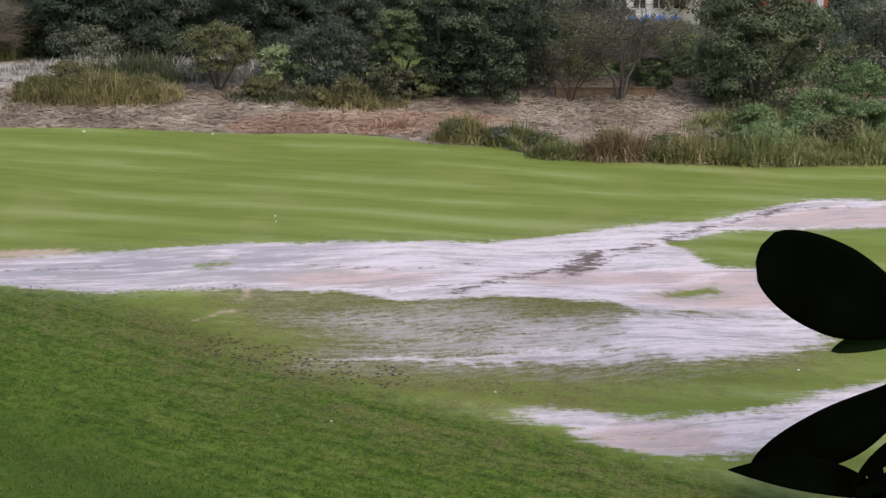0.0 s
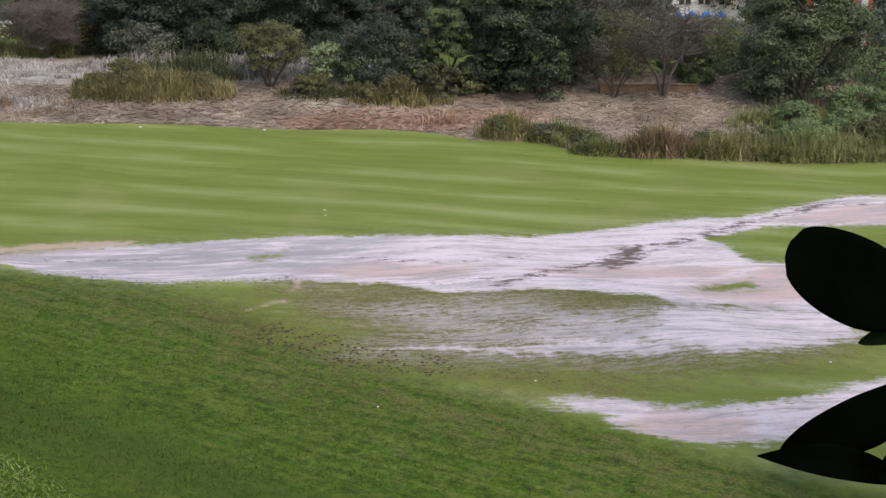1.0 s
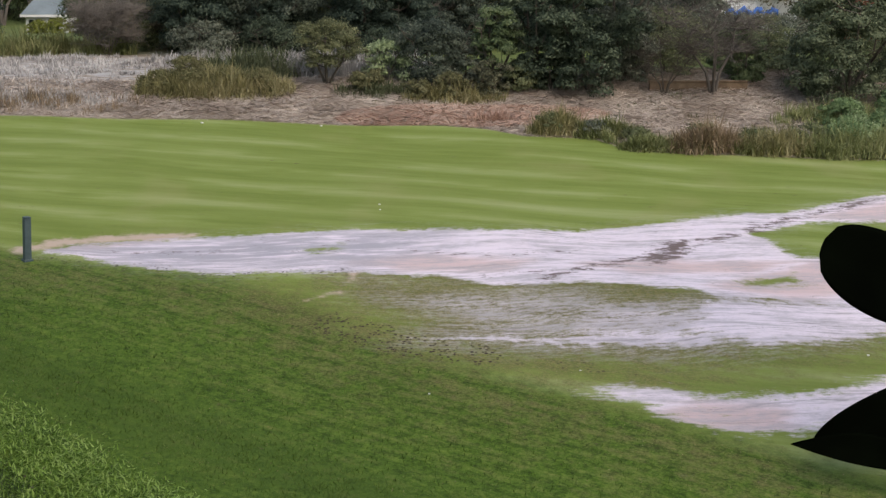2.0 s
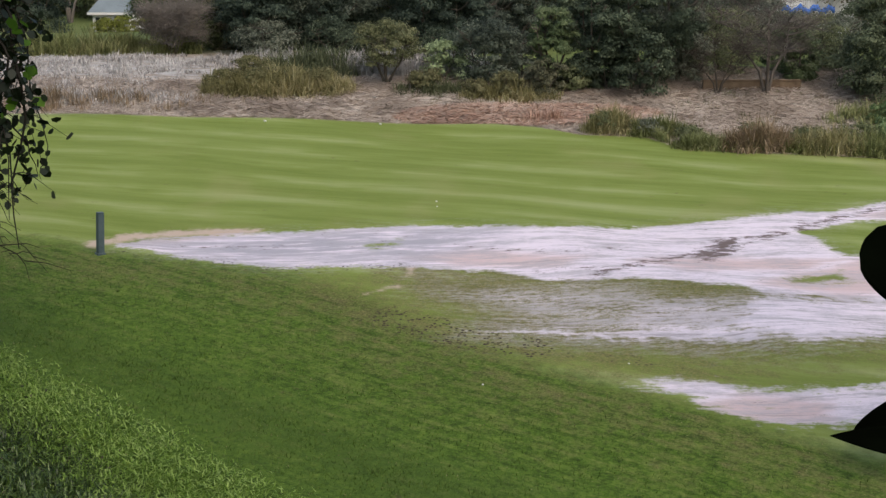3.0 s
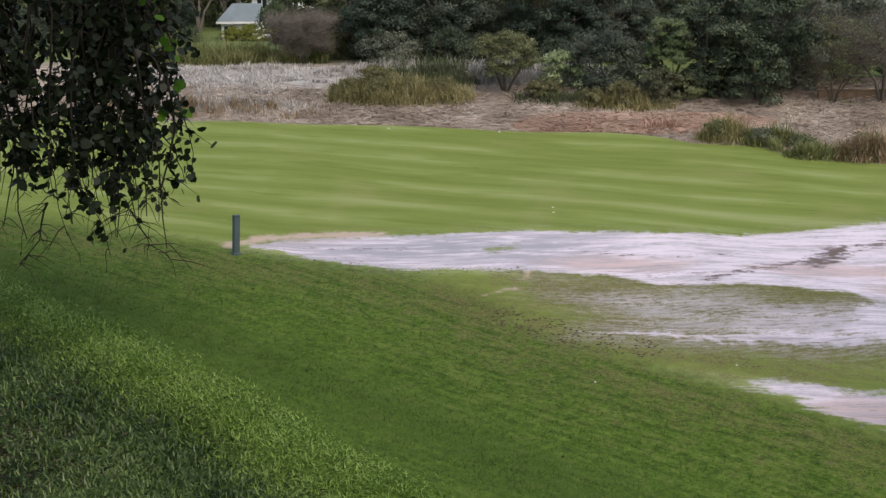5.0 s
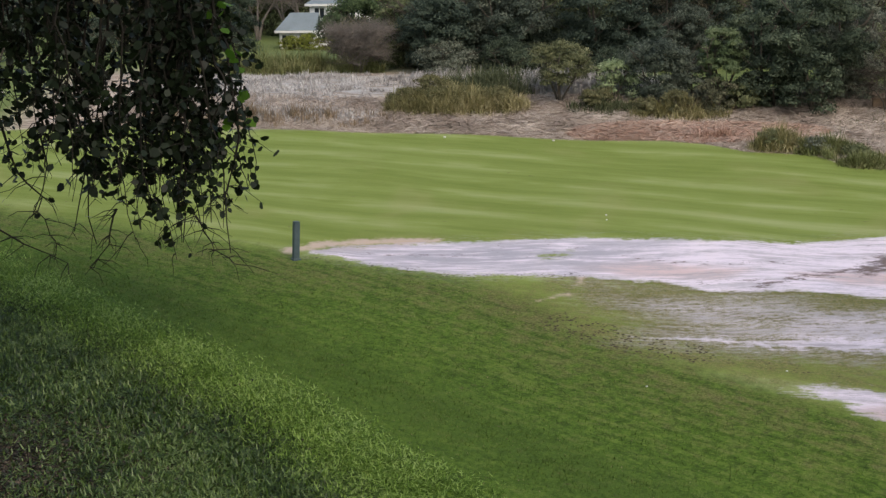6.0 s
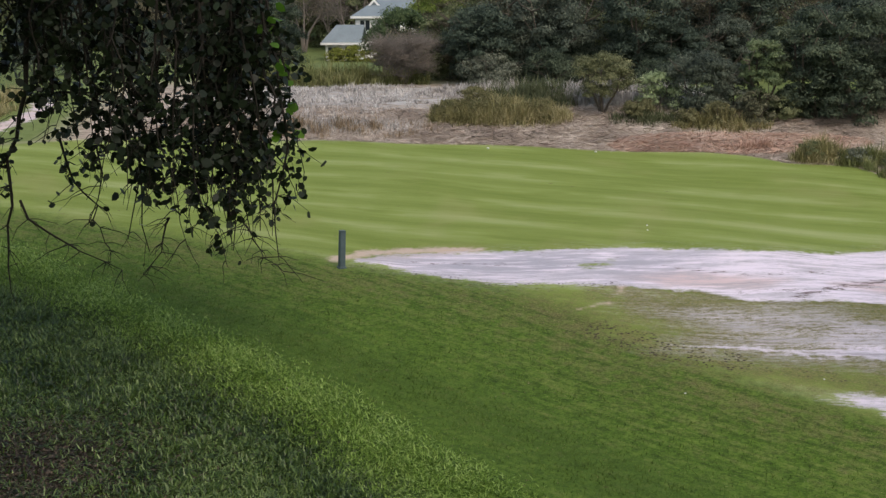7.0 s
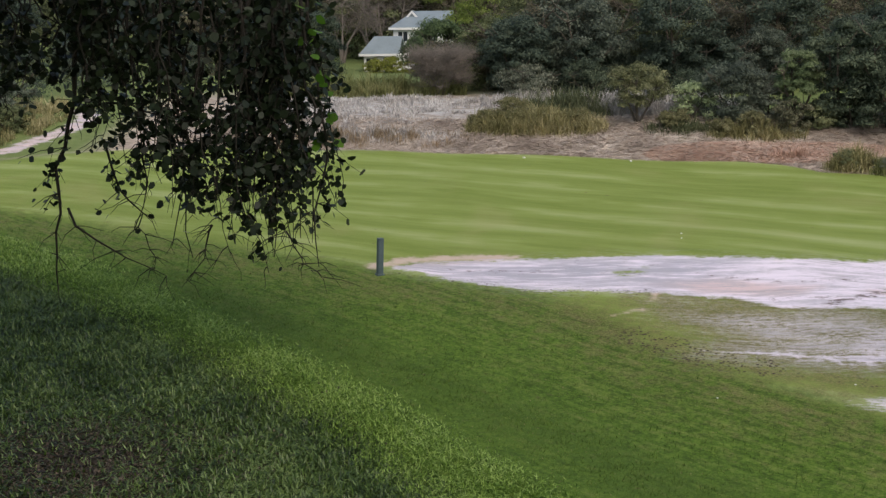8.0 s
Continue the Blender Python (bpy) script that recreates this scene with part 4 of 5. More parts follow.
reed_clump("grass_clump", 21.5, 45.1, 2.4, 1.1, 0.95, 6000, reed_bright, "tall green grass at the fairway's edge", 50, 0.6)
reed_clump("grass_clump", 20.0, 48.8, 3.5, 1.4, 1.0, 5200, reed_bright, "tall green grass under the broad tree", 51, 0.6)
reed_clump("grass_clump", 6.0, 49.3, 0.7, 0.3, 0.6, 500, straw_red, "reddish dry grass tuft beside the fairway", 52, 0.35)
reed_clump("marsh_reeds", -12.5, 54.2, 5.8, 3.0, 0.36, 11000, reed_pale, "pale grey dead reeds of the marsh", 53, 1.2)
reed_clump("marsh_reeds", -12.0, 57.5, 5.4, 2.2, 0.32, 9000, reed_pale, "flattened pale grey reeds at the back of the marsh", 58, 1.2)
reed_clump("marsh_reeds", -11.0, 51.9, 4.6, 0.9, 0.5, 6000, reed_pale, "pale pinkish reeds at the front of the marsh", 59, 0.8)
reed_clump("marsh_reeds", -4.0, 57.8, 4.0, 1.4, 0.6, 5000, reed_pale, "pale grey reeds behind the olive ones", 68, 0.7)
reed_clump("marsh_reeds", -11.5, 51.4, 6.0, 0.9, 0.75, 2600, reed_dry, "thin brownish reeds along the fairway", 54, 0.3, 0.02)
reed_clump("marsh_bank_grass", -13.5, 61.0, 5.4, 1.6, 1.25, 9000, reed_green, "green grass on the bank behind the marsh", 55, 0.5)
reed_clump("marsh_bank_grass", -27.5, 54.0, 1.8, 3.5, 0.9, 3800, reed_mat, "olive grass beside the far track", 56, 0.5)
for x, y, k in [(11.2, 48.6, 141), (13.4, 49.6, 142), (9.6, 49.6, 143), (15.4, 48.4, 144), (3.0, 51.4, 145), (12.0, 51.0, 146), (13.4, 52.4, 147), (15.9, 52.3, 148), (17.4, 51.0, 149)]:
    reed_clump("weed_patch", x, y, 1.6, 0.6, 0.22, 900, reed_green, "low green weeds growing through the cut straw", k, 0.9, 0.03)
for x, y, h, w, mat, s in [(8.0, 47.9, 0.7, 1.5, olive_leaf, 151), (9.5, 47.4, 0.5, 1.4, grey_leaf, 152), (10.8, 46.5, 0.45, 1.3, olive_leaf, 153), (12.9, 46.0, 0.75, 1.6, olive_leaf, 154), (14.9, 46.0, 0.6, 1.7, olive_leaf, 155), (16.6, 46.2, 0.75, 1.8, olive_leaf, 156)]:
    tree(x, y, h, w, mat, "small tangled olive bush inside the edge grass", s, 0.0, 1800, 0.07, 20, name="bush", category="bush", group="bushes on the mown edge")
for x, y, h, w, mat, s in [(23.2, 49.8, 2.3, 3.0, vine_leaf, 57), (25.2, 48.8, 2.5, 3.2, vine_leaf, 58), (21.4, 49.0, 1.5, 2.6, vine_leaf, 59), (22.9, 47.6, 1.3, 2.2, vine_leaf, 60), (20.4, 47.7, 1.0, 2.2, vine_leaf, 64), (24.6, 46.6, 1.2, 2.2, vine_leaf, 65), (18.8, 48.4, 1.0, 2.0, vine_leaf, 66), (18.2, 46.3, 0.8, 2.4, vine_leaf, 67), (21.0, 46.4, 0.95, 2.6, small_tree_leaf, 69), (23.6, 45.9, 1.0, 2.6, vine_leaf, 70)]:
    tree(x, y, h, w, mat, "low spreading green shrub among tall grass", s, 0.0, 3800, 0.095, 34, name="shrub", category="shrub", group="shrubs at the fairway's edge")

# ---------------------------------------------------------------- buildings
white_wall = plain("white_plaster", (0.74, 0.73, 0.72), 0.8, 0.1, 1.5)
grey_roof = plain("grey_roof_sheet", (0.19, 0.225, 0.245), 0.55, 0.15, 1.2)
red_wall = plain("red_brick_plaster", (0.30, 0.075, 0.055), 0.85, 0.2, 2.0)
ochre_wall = plain("ochre_plaster", (0.17, 0.118, 0.078), 0.9, 0.5, 2.6)
blue_sheet = plain("blue_tarpaulin", (0.06, 0.17, 0.55), 0.5, 0.25, 2.0)
dark_glass = plain("window_glass", (0.02, 0.025, 0.03), 0.12, 0.2, 2.0, 0.6)
grey_paint = plain("grey_paint", (0.45, 0.45, 0.47), 0.6, 0.12, 2.0)


def gable(parent, x0, x1, y0, y1, eave, ridge, over=0.25, thick=0.12):
    """A pitched roof with its ridge along x and thickness."""
    bm = bmesh.new()
    ym = (y0 + y1) / 2
    section = [(y0 - over, eave - 0.08), (ym, ridge), (y1 + over, eave - 0.08), (y1 + over, eave - 0.08 - thick), (ym, ridge - thick * 1.2), (y0 - over, eave - 0.08 - thick)]
    a = [bm.verts.new((x0 - over, y, z)) for y, z in section]
    b = [bm.verts.new((x1 + over, y, z)) for y, z in section]
    for i in range(6):
        j = (i + 1) % 6
        bm.faces.new((a[i], a[j], b[j], b[i]))
    for s in (a, b):
        bm.faces.new((s[0], s[1], s[4], s[5]))
        bm.faces.new((s[1], s[2], s[3], s[4]))
    bmesh.ops.recalc_face_normals(bm, faces=bm.faces)
    return part("roof", bm, grey_roof, parent, "blue-grey pitched sheet roof")


def window(parent, x, y, z, w, h):
    bm = bmesh.new()
    for x0, x1, z0, z1 in ((-w / 2, w / 2, 0, 0.06), (-w / 2, w / 2, h - 0.06, h), (-w / 2, -w / 2 + 0.06, 0.06, h - 0.06), (w / 2 - 0.06, w / 2, 0.06, h - 0.06), (-0.03, 0.03, 0.06, h - 0.06)):
        box(bm, x + x0, y - 0.05, z + z0, x + x1, y + 0.03, z + z1)
    frame_ob = part("window", bm, white_wall, parent, "white window frame")
    bm = box(bmesh.new(), x - w / 2 + 0.06, y - 0.02, z + 0.06, x + w / 2 - 0.06, y - 0.005, z + h - 0.06)
    part("pane", bm, dark_glass, frame_ob, "dark glass pane")


def wing(parent, x0, x1, y0, y1, z0, eave, ridge):
    bm = box(bmesh.new(), x0, y0, z0, x1, y1, eave)
    ym = (y0 + y1) / 2
    for x in (x0, x1 - 0.12):
        v = [bm.verts.new(p) for p in ((x, y0, eave), (x, y1, eave), (x, ym, ridge - 0.15), (x + 0.12, y0, eave), (x + 0.12, y1, eave), (x + 0.12, ym, ridge - 0.15))]
        bm.faces.new(v[:3])
        bm.faces.new(v[5:2:-1])
        bm.faces.new((v[0], v[3], v[5], v[2]))
        bm.faces.new((v[1], v[2], v[5], v[4]))
    part("wall", bm, white_wall, parent)
    gable(parent, x0, x1, y0, y1, eave, ridge)


def hip_roof(parent, x0, x1, y0, y1, eave, ridge, hip, over=0.3, thick=0.14):
    """A sheet roof with a sloped end at x0 and a gable at x1, and white boards along its eaves."""
    x0, x1, y0, y1 = x0 - over, x1 + over, y0 - over, y1 + over
    ym = (y0 + y1) / 2
    top = [(x0, y0, eave), (x1, y0, eave), (x1, y1, eave), (x0, y1, eave), (x0 + hip, ym, ridge), (x1, ym, ridge)]
    bm = bmesh.new()
    a = [bm.verts.new(p) for p in top]
    b = [bm.verts.new((x, y, z - thick)) for x, y, z in top]
    for f in ((0, 1, 5, 4), (2, 3, 4, 5), (3, 0, 4)):
        bm.faces.new([a[i] for i in f])
        bm.faces.new([b[i] for i in reversed(f)])
    for i, j in ((0, 1), (1, 5), (5, 2), (2, 3), (3, 0)):
        bm.faces.new((a[j], a[i], b[i], b[j]))
    bmesh.ops.recalc_face_normals(bm, faces=bm.faces)
    roof = part("roof", bm, grey_roof, parent, "blue-grey sheet roof with a sloped end")
    part("fascia", box(bmesh.new(), x0, y0 - 0.05, eave - thick - 0.06, x1, y0 - 0.003, eave - 0.02), white_wall, roof, "white eaves board")
    part("fascia", box(bmesh.new(), x0 - 0.05, y0, eave - thick - 0.06, x0 - 0.003, y1, eave - 0.02), white_wall, roof, "white eaves board")
    return roof


def gablet(parent, x, y, z, half, rise, depth):
    """A small gable with white barge boards that stands out of the roof's slope."""
    bm = bmesh.new()
    a = [bm.verts.new(p) for p in ((x - half, y, z), (x, y, z + rise), (x + half, y, z))]
    b = [bm.verts.new((v.co.x, y + depth, v.co.z)) for v in a]
    for f in ((a[0], a[1], b[1], b[0]), (a[1], a[2], b[2], b[1]), (a[2], a[0], b[0], b[2]), (a[0], a[2], a[1]), (b[0], b[1], b[2])):
        bm.faces.new(f)
    body = part("gablet", bm, grey_roof, parent)
    for side in (-1, 1):
        bm = bmesh.new()
        line = [(x + side * (half + 0.12), z - 0.1), (x, z + rise + 0.02), (x, z + rise - 0.2), (x + side * (half - 0.1), z - 0.1)]
        a = [bm.verts.new((p, y - 0.08, q)) for p, q in line]
        b = [bm.verts.new((p, y - 0.004, q)) for p, q in line]
        bm.faces.new(a)
        bm.faces.new(b[::-1])
        for i in range(4):
            bm.faces.new((a[i], b[i], b[(i + 1) % 4], a[(i + 1) % 4]))
        bmesh.ops.recalc_face_normals(bm, faces=bm.faces)
        part("barge_board", bm, white_wall, body, "white barge board")


def far_house():
    house = thing("house", -17.2, 106, 0.2, "white two-storey house with blue-grey roofs behind trees", "house")
    part("wall", box(bmesh.new(), -2.7, 0, 0.5, 1.7, 4.4, 4.66), white_wall, house)
    upper = hip_roof(house, -2.7, 1.7, 0, 4.4, 4.8, 6.05, 1.7)
    gablet(upper, -1.35, 1.35, 5.5, 0.55, 0.6, 0.9)
    part("wall", box(bmesh.new(), -4.7, -2.6, 0.5, -2.0, -0.01, 2.68), white_wall, house)
    hip_roof(house, -4.7, -2.0, -2.6, -0.32, 2.82, 4.15, 1.0)
    for x in (-1.9, 0.6):
        window(house, x, -0.01, 3.6, 0.9, 0.9)
    for x in (-4.1, -2.7):
        window(house, x, -2.61, 1.5, 0.9, 1.0)


def right_house():
    z = gz(25, 75)
    house = thing("house", 22.5, 75.5, z, "white house with tall windows and a blue sheet below", "house")
    wing(house, -1.6, 4.0, 0, 4, -0.3, 4.6, 6.0)
    for x in (-0.6, 0.5, 1.6, 2.8):
        window(house, x, -0.01, 1.9, 0.8, 1.8)
    sheet = [(-0.3 + 0.12 * i, -0.55 + 0.05 * math.sin(i * 1.7), 1.5 + 0.14 * math.sin(i * 0.9) + 0.06 * math.sin(i * 2.3)) for i in range(26)]
    verts = [p for q in sheet for p in (q, (q[0], q[1] - 0.04, q[2] - 0.35))]
    tarp = mesh_ob("tarpaulin", verts, [(2 * i, 2 * i + 1, 2 * i + 3, 2 * i + 2) for i in range(25)], blue_sheet, smooth_shade=True)
    tarp.location = house.location
    solid = tarp.modifiers.new("thickness", "SOLIDIFY")
    solid.thickness = 0.03
    tagged(tarp, "crumpled bright blue plastic sheet hung before the white house", "tarpaulin")


def brick_house():
    z = gz(30, 69)
    house = thing("house", 27.7, 69.6, z, "red-walled house with a white ledge", "house")
    part("wall", box(bmesh.new(), -0.2, 0, -0.3, 3.5, 4, 5.2), red_wall, house)
    part("ledge", box(bmesh.new(), -0.3, -0.35, 1.72, 3.6, -0.003, 1.9, 0.02), white_wall, house, "white moulded ledge")
    part("parapet", box(bmesh.new(), -0.15, -0.3, 0.2, 1.4, -0.003, 1.3, 0.02), red_wall, house)
    window(house, 0.7, -0.01, 2.1, 0.8, 1.1)
    post = thing("column", 30.1, 68.3, z, "tall light-grey painted column beside the red house", "column")
    part("shaft", box(bmesh.new(), -0.19, -0.19, -0.2, 0.19, 0.19, 4.2, 0.02), grey_paint, post)


def garden_wall():
    x0, x1, y = 12.7, 16.6, 52.85
    ob = thing("garden_wall", x0, y, gz(15, y), "low ochre plastered wall behind the leafless tree", "wall")
    part("wall", box(bmesh.new(), 0, 0, -0.3, x1 - x0, 0.2, 0.36, 0.02), ochre_wall, ob)
    part("coping", box(bmesh.new(), -0.03, -0.03, 0.363, x1 - x0 + 0.03, 0.23, 0.41, 0.015), ochre_wall, ob)


def hidden_house():
    z = gz(3.8, 82)
    house = thing("house", 3.9, 84, z, "white house with a grey gable roof among treetops", "house")
    wing(house, -2.6, 2.6, 0, 4.5, -0.3, 3.2, 4.7)
    for x in (-1.4, 0.2, 1.6):
        window(house, x, -0.01, 1.4, 0.9, 1.2)


far_house()
hidden_house()
right_house()
brick_house()
garden_wall()
for x, y, h, w, s in [(-20.9, 102.5, 1.3, 2.2, 61), (-19.3, 102.3, 1.6, 2.0, 62), (-17.7, 102.3, 1.4, 2.2, 63)]:
    tree(x, y, h, w, leafy("hedge_leaves" , (0.1, 0.11, 0.02), (0.2, 0.22, 0.04), (0.32, 0.33, 0.08)), "yellow-green garden hedge before the house", s, 0.0, 1200, 0.14, 16, name="hedge", category="hedge")

# ---------------------------------------------------------------- the marker post
post_paint = plain("dark_grey_paint", (0.07, 0.098, 0.112), 0.55, 0.25, 7.0)


def marker_post():
    post = thing("marker_post", -7.4, 35.35, gz(-7.4, 35.35), "square dark grey-blue post leaning slightly in the grass", "post")
    post.matrix_basis = pose(-7.4, 35.35, gz(-7.4, 35.35), 0, 2.6, 33)
    part("shaft", box(bmesh.new(), -0.085, -0.085, -0.12, 0.085, 0.085, 1.09, 0.012), post_paint, post)
    part("cap", box(bmesh.new(), -0.09, -0.09, 1.093, 0.09, 0.09, 1.12, 0.01), post_paint, post)
    part("base_collar", box(bmesh.new(), -0.12, -0.12, -0.05, 0.12, 0.12, 0.035, 0.012), post_paint, post)


marker_post()

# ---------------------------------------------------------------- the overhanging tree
# The tree's own shade is put into this very dark leaf colour
shade_leaf = leafy("broad_shade_tinted_leaves", (0.0043, 0.0072, 0.0036), (0.0105, 0.017, 0.008), (0.025, 0.038, 0.017), 0.45, 0.1, 0.5, 0.2)


young_leaf = leafy("young_leaves", (0.05, 0.11, 0.012), (0.09, 0.19, 0.02), (0.16, 0.28, 0.035), 0.45, 0.5, 0.5)


def round_leaf(rng, p, size):
    """Corners of one oval leaf of six sides that hangs from p."""
    a = rng.uniform(0, 2 * np.pi)
    down = np.array([math.cos(a) * 0.6, math.sin(a) * 0.6, rng.uniform(-1.0, 0.45)])
    down /= np.linalg.norm(down)
    side = np.cross(down, rng.normal(0, 1, 3))
    side /= np.linalg.norm(side)
    nrm = np.cross(down, side)
    w = size * rng.uniform(0.33, 0.45)
    return [p, p + down * size * 0.3 + side * w + nrm * 0.04 * size, p + down * size * 0.72 + side * w * 0.85, p + down * size * 1.05, p + down * size * 0.72 - side * w * 0.85, p + down * size * 0.3 - side * w + nrm * 0.04 * size]


def overhanging_tree():
    rng = np.random.default_rng(71)
    tx, ty = -19.5, 24.0
    base = gz(tx, ty)
    ob = thing("overhanging_tree", tx, ty, base, "broad-leaved tree whose drooping twigs hang over the bank", "tree")
    verts, faces, leaves = [], [], []
    tube(verts, faces, [(0, 0, -0.3), (0.2, 0.1, 3), (0.6, 0.6, 6.5), (1.6, 1.6, 10.5), (3, 2.5, 13.5)], [0.42, 0.36, 0.31, 0.22, 0.1], 10)
    for dx, dy, dz in [(9.5, 4.2, 9.6), (11.8, 3.6, 10.6), (7.5, 2.5, 10.2), (10, 6.0, 11.2), (5, 5, 10), (-4, 3, 11), (-3, -4, 12), (4, -5, 12)]:
        s = Vector((0.5, 0.5, 6.2))
        e = Vector((dx, dy, dz + 0.5))
        tube(verts, faces, [s, s.lerp(e, 0.5) + Vector((0, 0, 1.4)), e], [0.2, 0.12, 0.04], 8)
    mesh_ob("trunk", verts, faces, bark, ob, smooth_shade=True)
    verts, faces = [], []

    def leaf_at(p, size, spread=0.12):
        leaves.append(round_leaf(rng, np.array(p + Vector(rng.normal(0, spread, 3))), size * rng.uniform(0.55, 1.15)))

    def strand(x, top, end, leafy_to, dens, size, sway):
        """One drooping branch from the height top down to end with side twigs, leafy down to leafy_to."""
        y = 28.0 + rng.normal(0, 0.8)
        n = 12
        pts, lean, px = [], rng.normal(0, sway), x
        for i in range(n):
            u = i / (n - 1)
            lean += rng.normal(0, 0.3) - 0.15 * lean
            px += lean * 0.3 + rng.normal(0, 0.06)
            pts.append(Vector((px, y + rng.normal(0, 0.07), top + (end - top) * u)) - Vector((tx, ty, base)))
        shift = x - (pts[-3].x + tx)
        for i, p in enumerate(pts):
            p.x += shift * i / (n - 1)
        tube(verts, faces, pts, [(0.055 if leafy_to > end + 0.7 else 0.036) * (1 - 0.8 * i / (n - 1)) for i in range(n)], 5)
        length = top - end
        for _ in range(int(length * 3.0)):
            u = rng.uniform(0.05, 0.99)
            i = min(n - 2, int(u * (n - 1)))
            p = pts[i].lerp(pts[i + 1], u * (n - 1) - i)
            d = Vector((rng.normal(0, 0.42), rng.normal(0, 0.35), -rng.uniform(0.1, 0.75)))
            m = p + d * 0.5 + Vector((rng.normal(0, 0.08), 0, rng.uniform(0, 0.14)))
            e = p + d + Vector((rng.normal(0, 0.06), 0, -0.05))
            if e.z + base < leafy_to and rng.uniform() < 0.6:
                continue
            tube(verts, faces, [p, p.lerp(m, 0.5) + Vector((0, 0, 0.05)), m, m.lerp(e, 0.5) + Vector((rng.normal(0, 0.04), 0, -0.03)), e], [0.013, 0.011, 0.009, 0.007, 0.004], 4)
            if e.z + base > leafy_to:
                for _ in range(int(dens * rng.uniform(0.5, 1.3))):
                    v = rng.uniform(0.2, 1.05)
                    leaf_at(p.lerp(m, 2 * v) if v < 0.5 else m.lerp(e, 2 * v - 1), size, 0.07)
            elif rng.uniform() < 0.2:
                leaf_at(e, size * 0.8, 0.03)
            if rng.uniform() < 0.5:
                f = m + Vector((rng.normal(0, 0.22), 0, -rng.uniform(0.05, 0.35)))
                tube(verts, faces, [m, f], [0.009, 0.004], 4)

    for _ in range(38):
        x = rng.uniform(-11.3, -7.4) if rng.uniform() < 0.55 else rng.uniform(-9.4, -7.4)
        end = 2.85 + rng.normal(0, 0.35) + 0.25 * abs(x + 8.6)
        strand(x, 9.3, end, end + 0.1 + abs(rng.normal(0, 0.4)), 8, 0.235, 0.12)
    for _ in range(11):
        x = rng.uniform(-13.2, -10.8)
        end = 4.7 + rng.normal(0, 0.7) - 0.25 * (x + 12)
        strand(x, 9.3, end, end + 0.5, 8, 0.235, 0.35)
    for x, end, lo in [(-12.1, 2.6, 3.6), (-11.3, 2.2, 3.1), (-10.5, 2.0, 3.1), (-9.2, 2.3, 3.0), (-8.2, 2.2, 3.0), (-7.4, 2.0, 2.9)]:
        strand(x, 9.3, end, lo, 8, 0.235, 0.4)
    for x, top, end in [(-7.5, 7.6, 5.4), (-7.3, 5.8, 3.4), (-7.4, 6.5, 4.2)]:
        strand(x, top, end, end, 9, 0.23, 0.1)

    def arm(bends, r, leafy_to, dens):
        """One crooked bough through the bends (x, height), with side twigs and sparse leaves."""
        y = 28.0 + rng.normal(0, 0.4)
        pts = []
        for (xa, za), (xb, zb) in zip(bends, bends[1:]):
            for u in (0.0, 0.33, 0.67):
                pts.append(Vector((xa + (xb - xa) * u + rng.normal(0, 0.06), y + rng.normal(0, 0.06), za + (zb - za) * u + rng.normal(0, 0.05))) - Vector((tx, ty, base)))
        pts.append(Vector((bends[-1][0], y, bends[-1][1])) - Vector((tx, ty, base)))
        n = len(pts)
        tube(verts, faces, pts, [r * (1 - 0.8 * i / (n - 1)) for i in range(n)], 6)
        for _ in range(n * 3):
            i = int(rng.integers(0, n))
            d = Vector((rng.normal(0, 0.42), rng.normal(0, 0.25), -rng.uniform(0.0, 0.6)))
            m, e = pts[i] + d * 0.5 + Vector((rng.normal(0, 0.07), 0, 0.06)), pts[i] + d
            tube(verts, faces, [pts[i], m, e], [0.013, 0.009, 0.004], 4)
            if e.z + base > leafy_to:
                for _ in range(int(dens * rng.uniform(0.4, 1.4))):
                    leaf_at(m.lerp(e, rng.uniform(-0.3, 1.05)), 0.21, 0.06)

    arm([(-13.2, 8.8), (-13.4, 6.0), (-13.85, 4.3), (-14.15, 2.6), (-14.2, 1.2)], 0.075, 3.0, 3)
    arm([(-13.95, 3.2), (-12.7, 2.2), (-11.35, 1.6)], 0.035, 2.9, 2)
    arm([(-10.1, 2.95), (-10.3, 2.2), (-10.85, 1.5)], 0.03, 2.8, 2)
    arm([(-13.35, 5.8), (-12.2, 5.9), (-10.8, 5.3)], 0.05, 2.0, 4)
    arm([(-13.1, 4.9), (-12.7, 3.6), (-12.2, 2.7), (-11.9, 1.9)], 0.035, 2.8, 4)
    arm([(-8.0, 2.9), (-7.8, 2.3), (-7.15, 1.8)], 0.025, 2.6, 2)
    for _ in range(7):
        x = rng.uniform(-13.7, -11.3)
        end = rng.uniform(5.8, 7.4)
        strand(x, 9.3, end, end, 11, 0.24, 0.2)
    for _ in range(13):
        end = rng.uniform(5.5, 7.4)
        strand(rng.uniform(-15.5, -13.4), 9.3, end, end, 9, 0.235, 0.2)
    arm([(-12.9, 8.4), (-13.9, 7.4), (-14.7, 6.6)], 0.04, 2.6, 5)
    mesh_ob("twig_spray", verts, faces, twig_mat, ob)
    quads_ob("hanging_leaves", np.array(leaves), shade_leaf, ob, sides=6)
    young = []
    for _ in range(26):
        z = rng.uniform(3.6, 8.6)
        p = np.array([-7.05 - 0.1 * abs(z - 5.5) + rng.normal(0, 0.22) - tx, 27.6 + rng.normal(0, 0.4) - ty, z - base])
        young.append(round_leaf(rng, p, 0.28 * rng.uniform(0.7, 1.2)))
    quads_ob("young_leaves", np.array(young), young_leaf, ob, "bright green young leaves", sides=6)
    # Unseen crown above the view; its near part is added to shade the bank
    crown = crown_points(np.random.default_rng(72), 13.5, 18, 0, 12000, 0.32, 100)
    crown = crown * np.array([1, 1, 0.45]) + np.array([3.4, -4.4, 10.2])
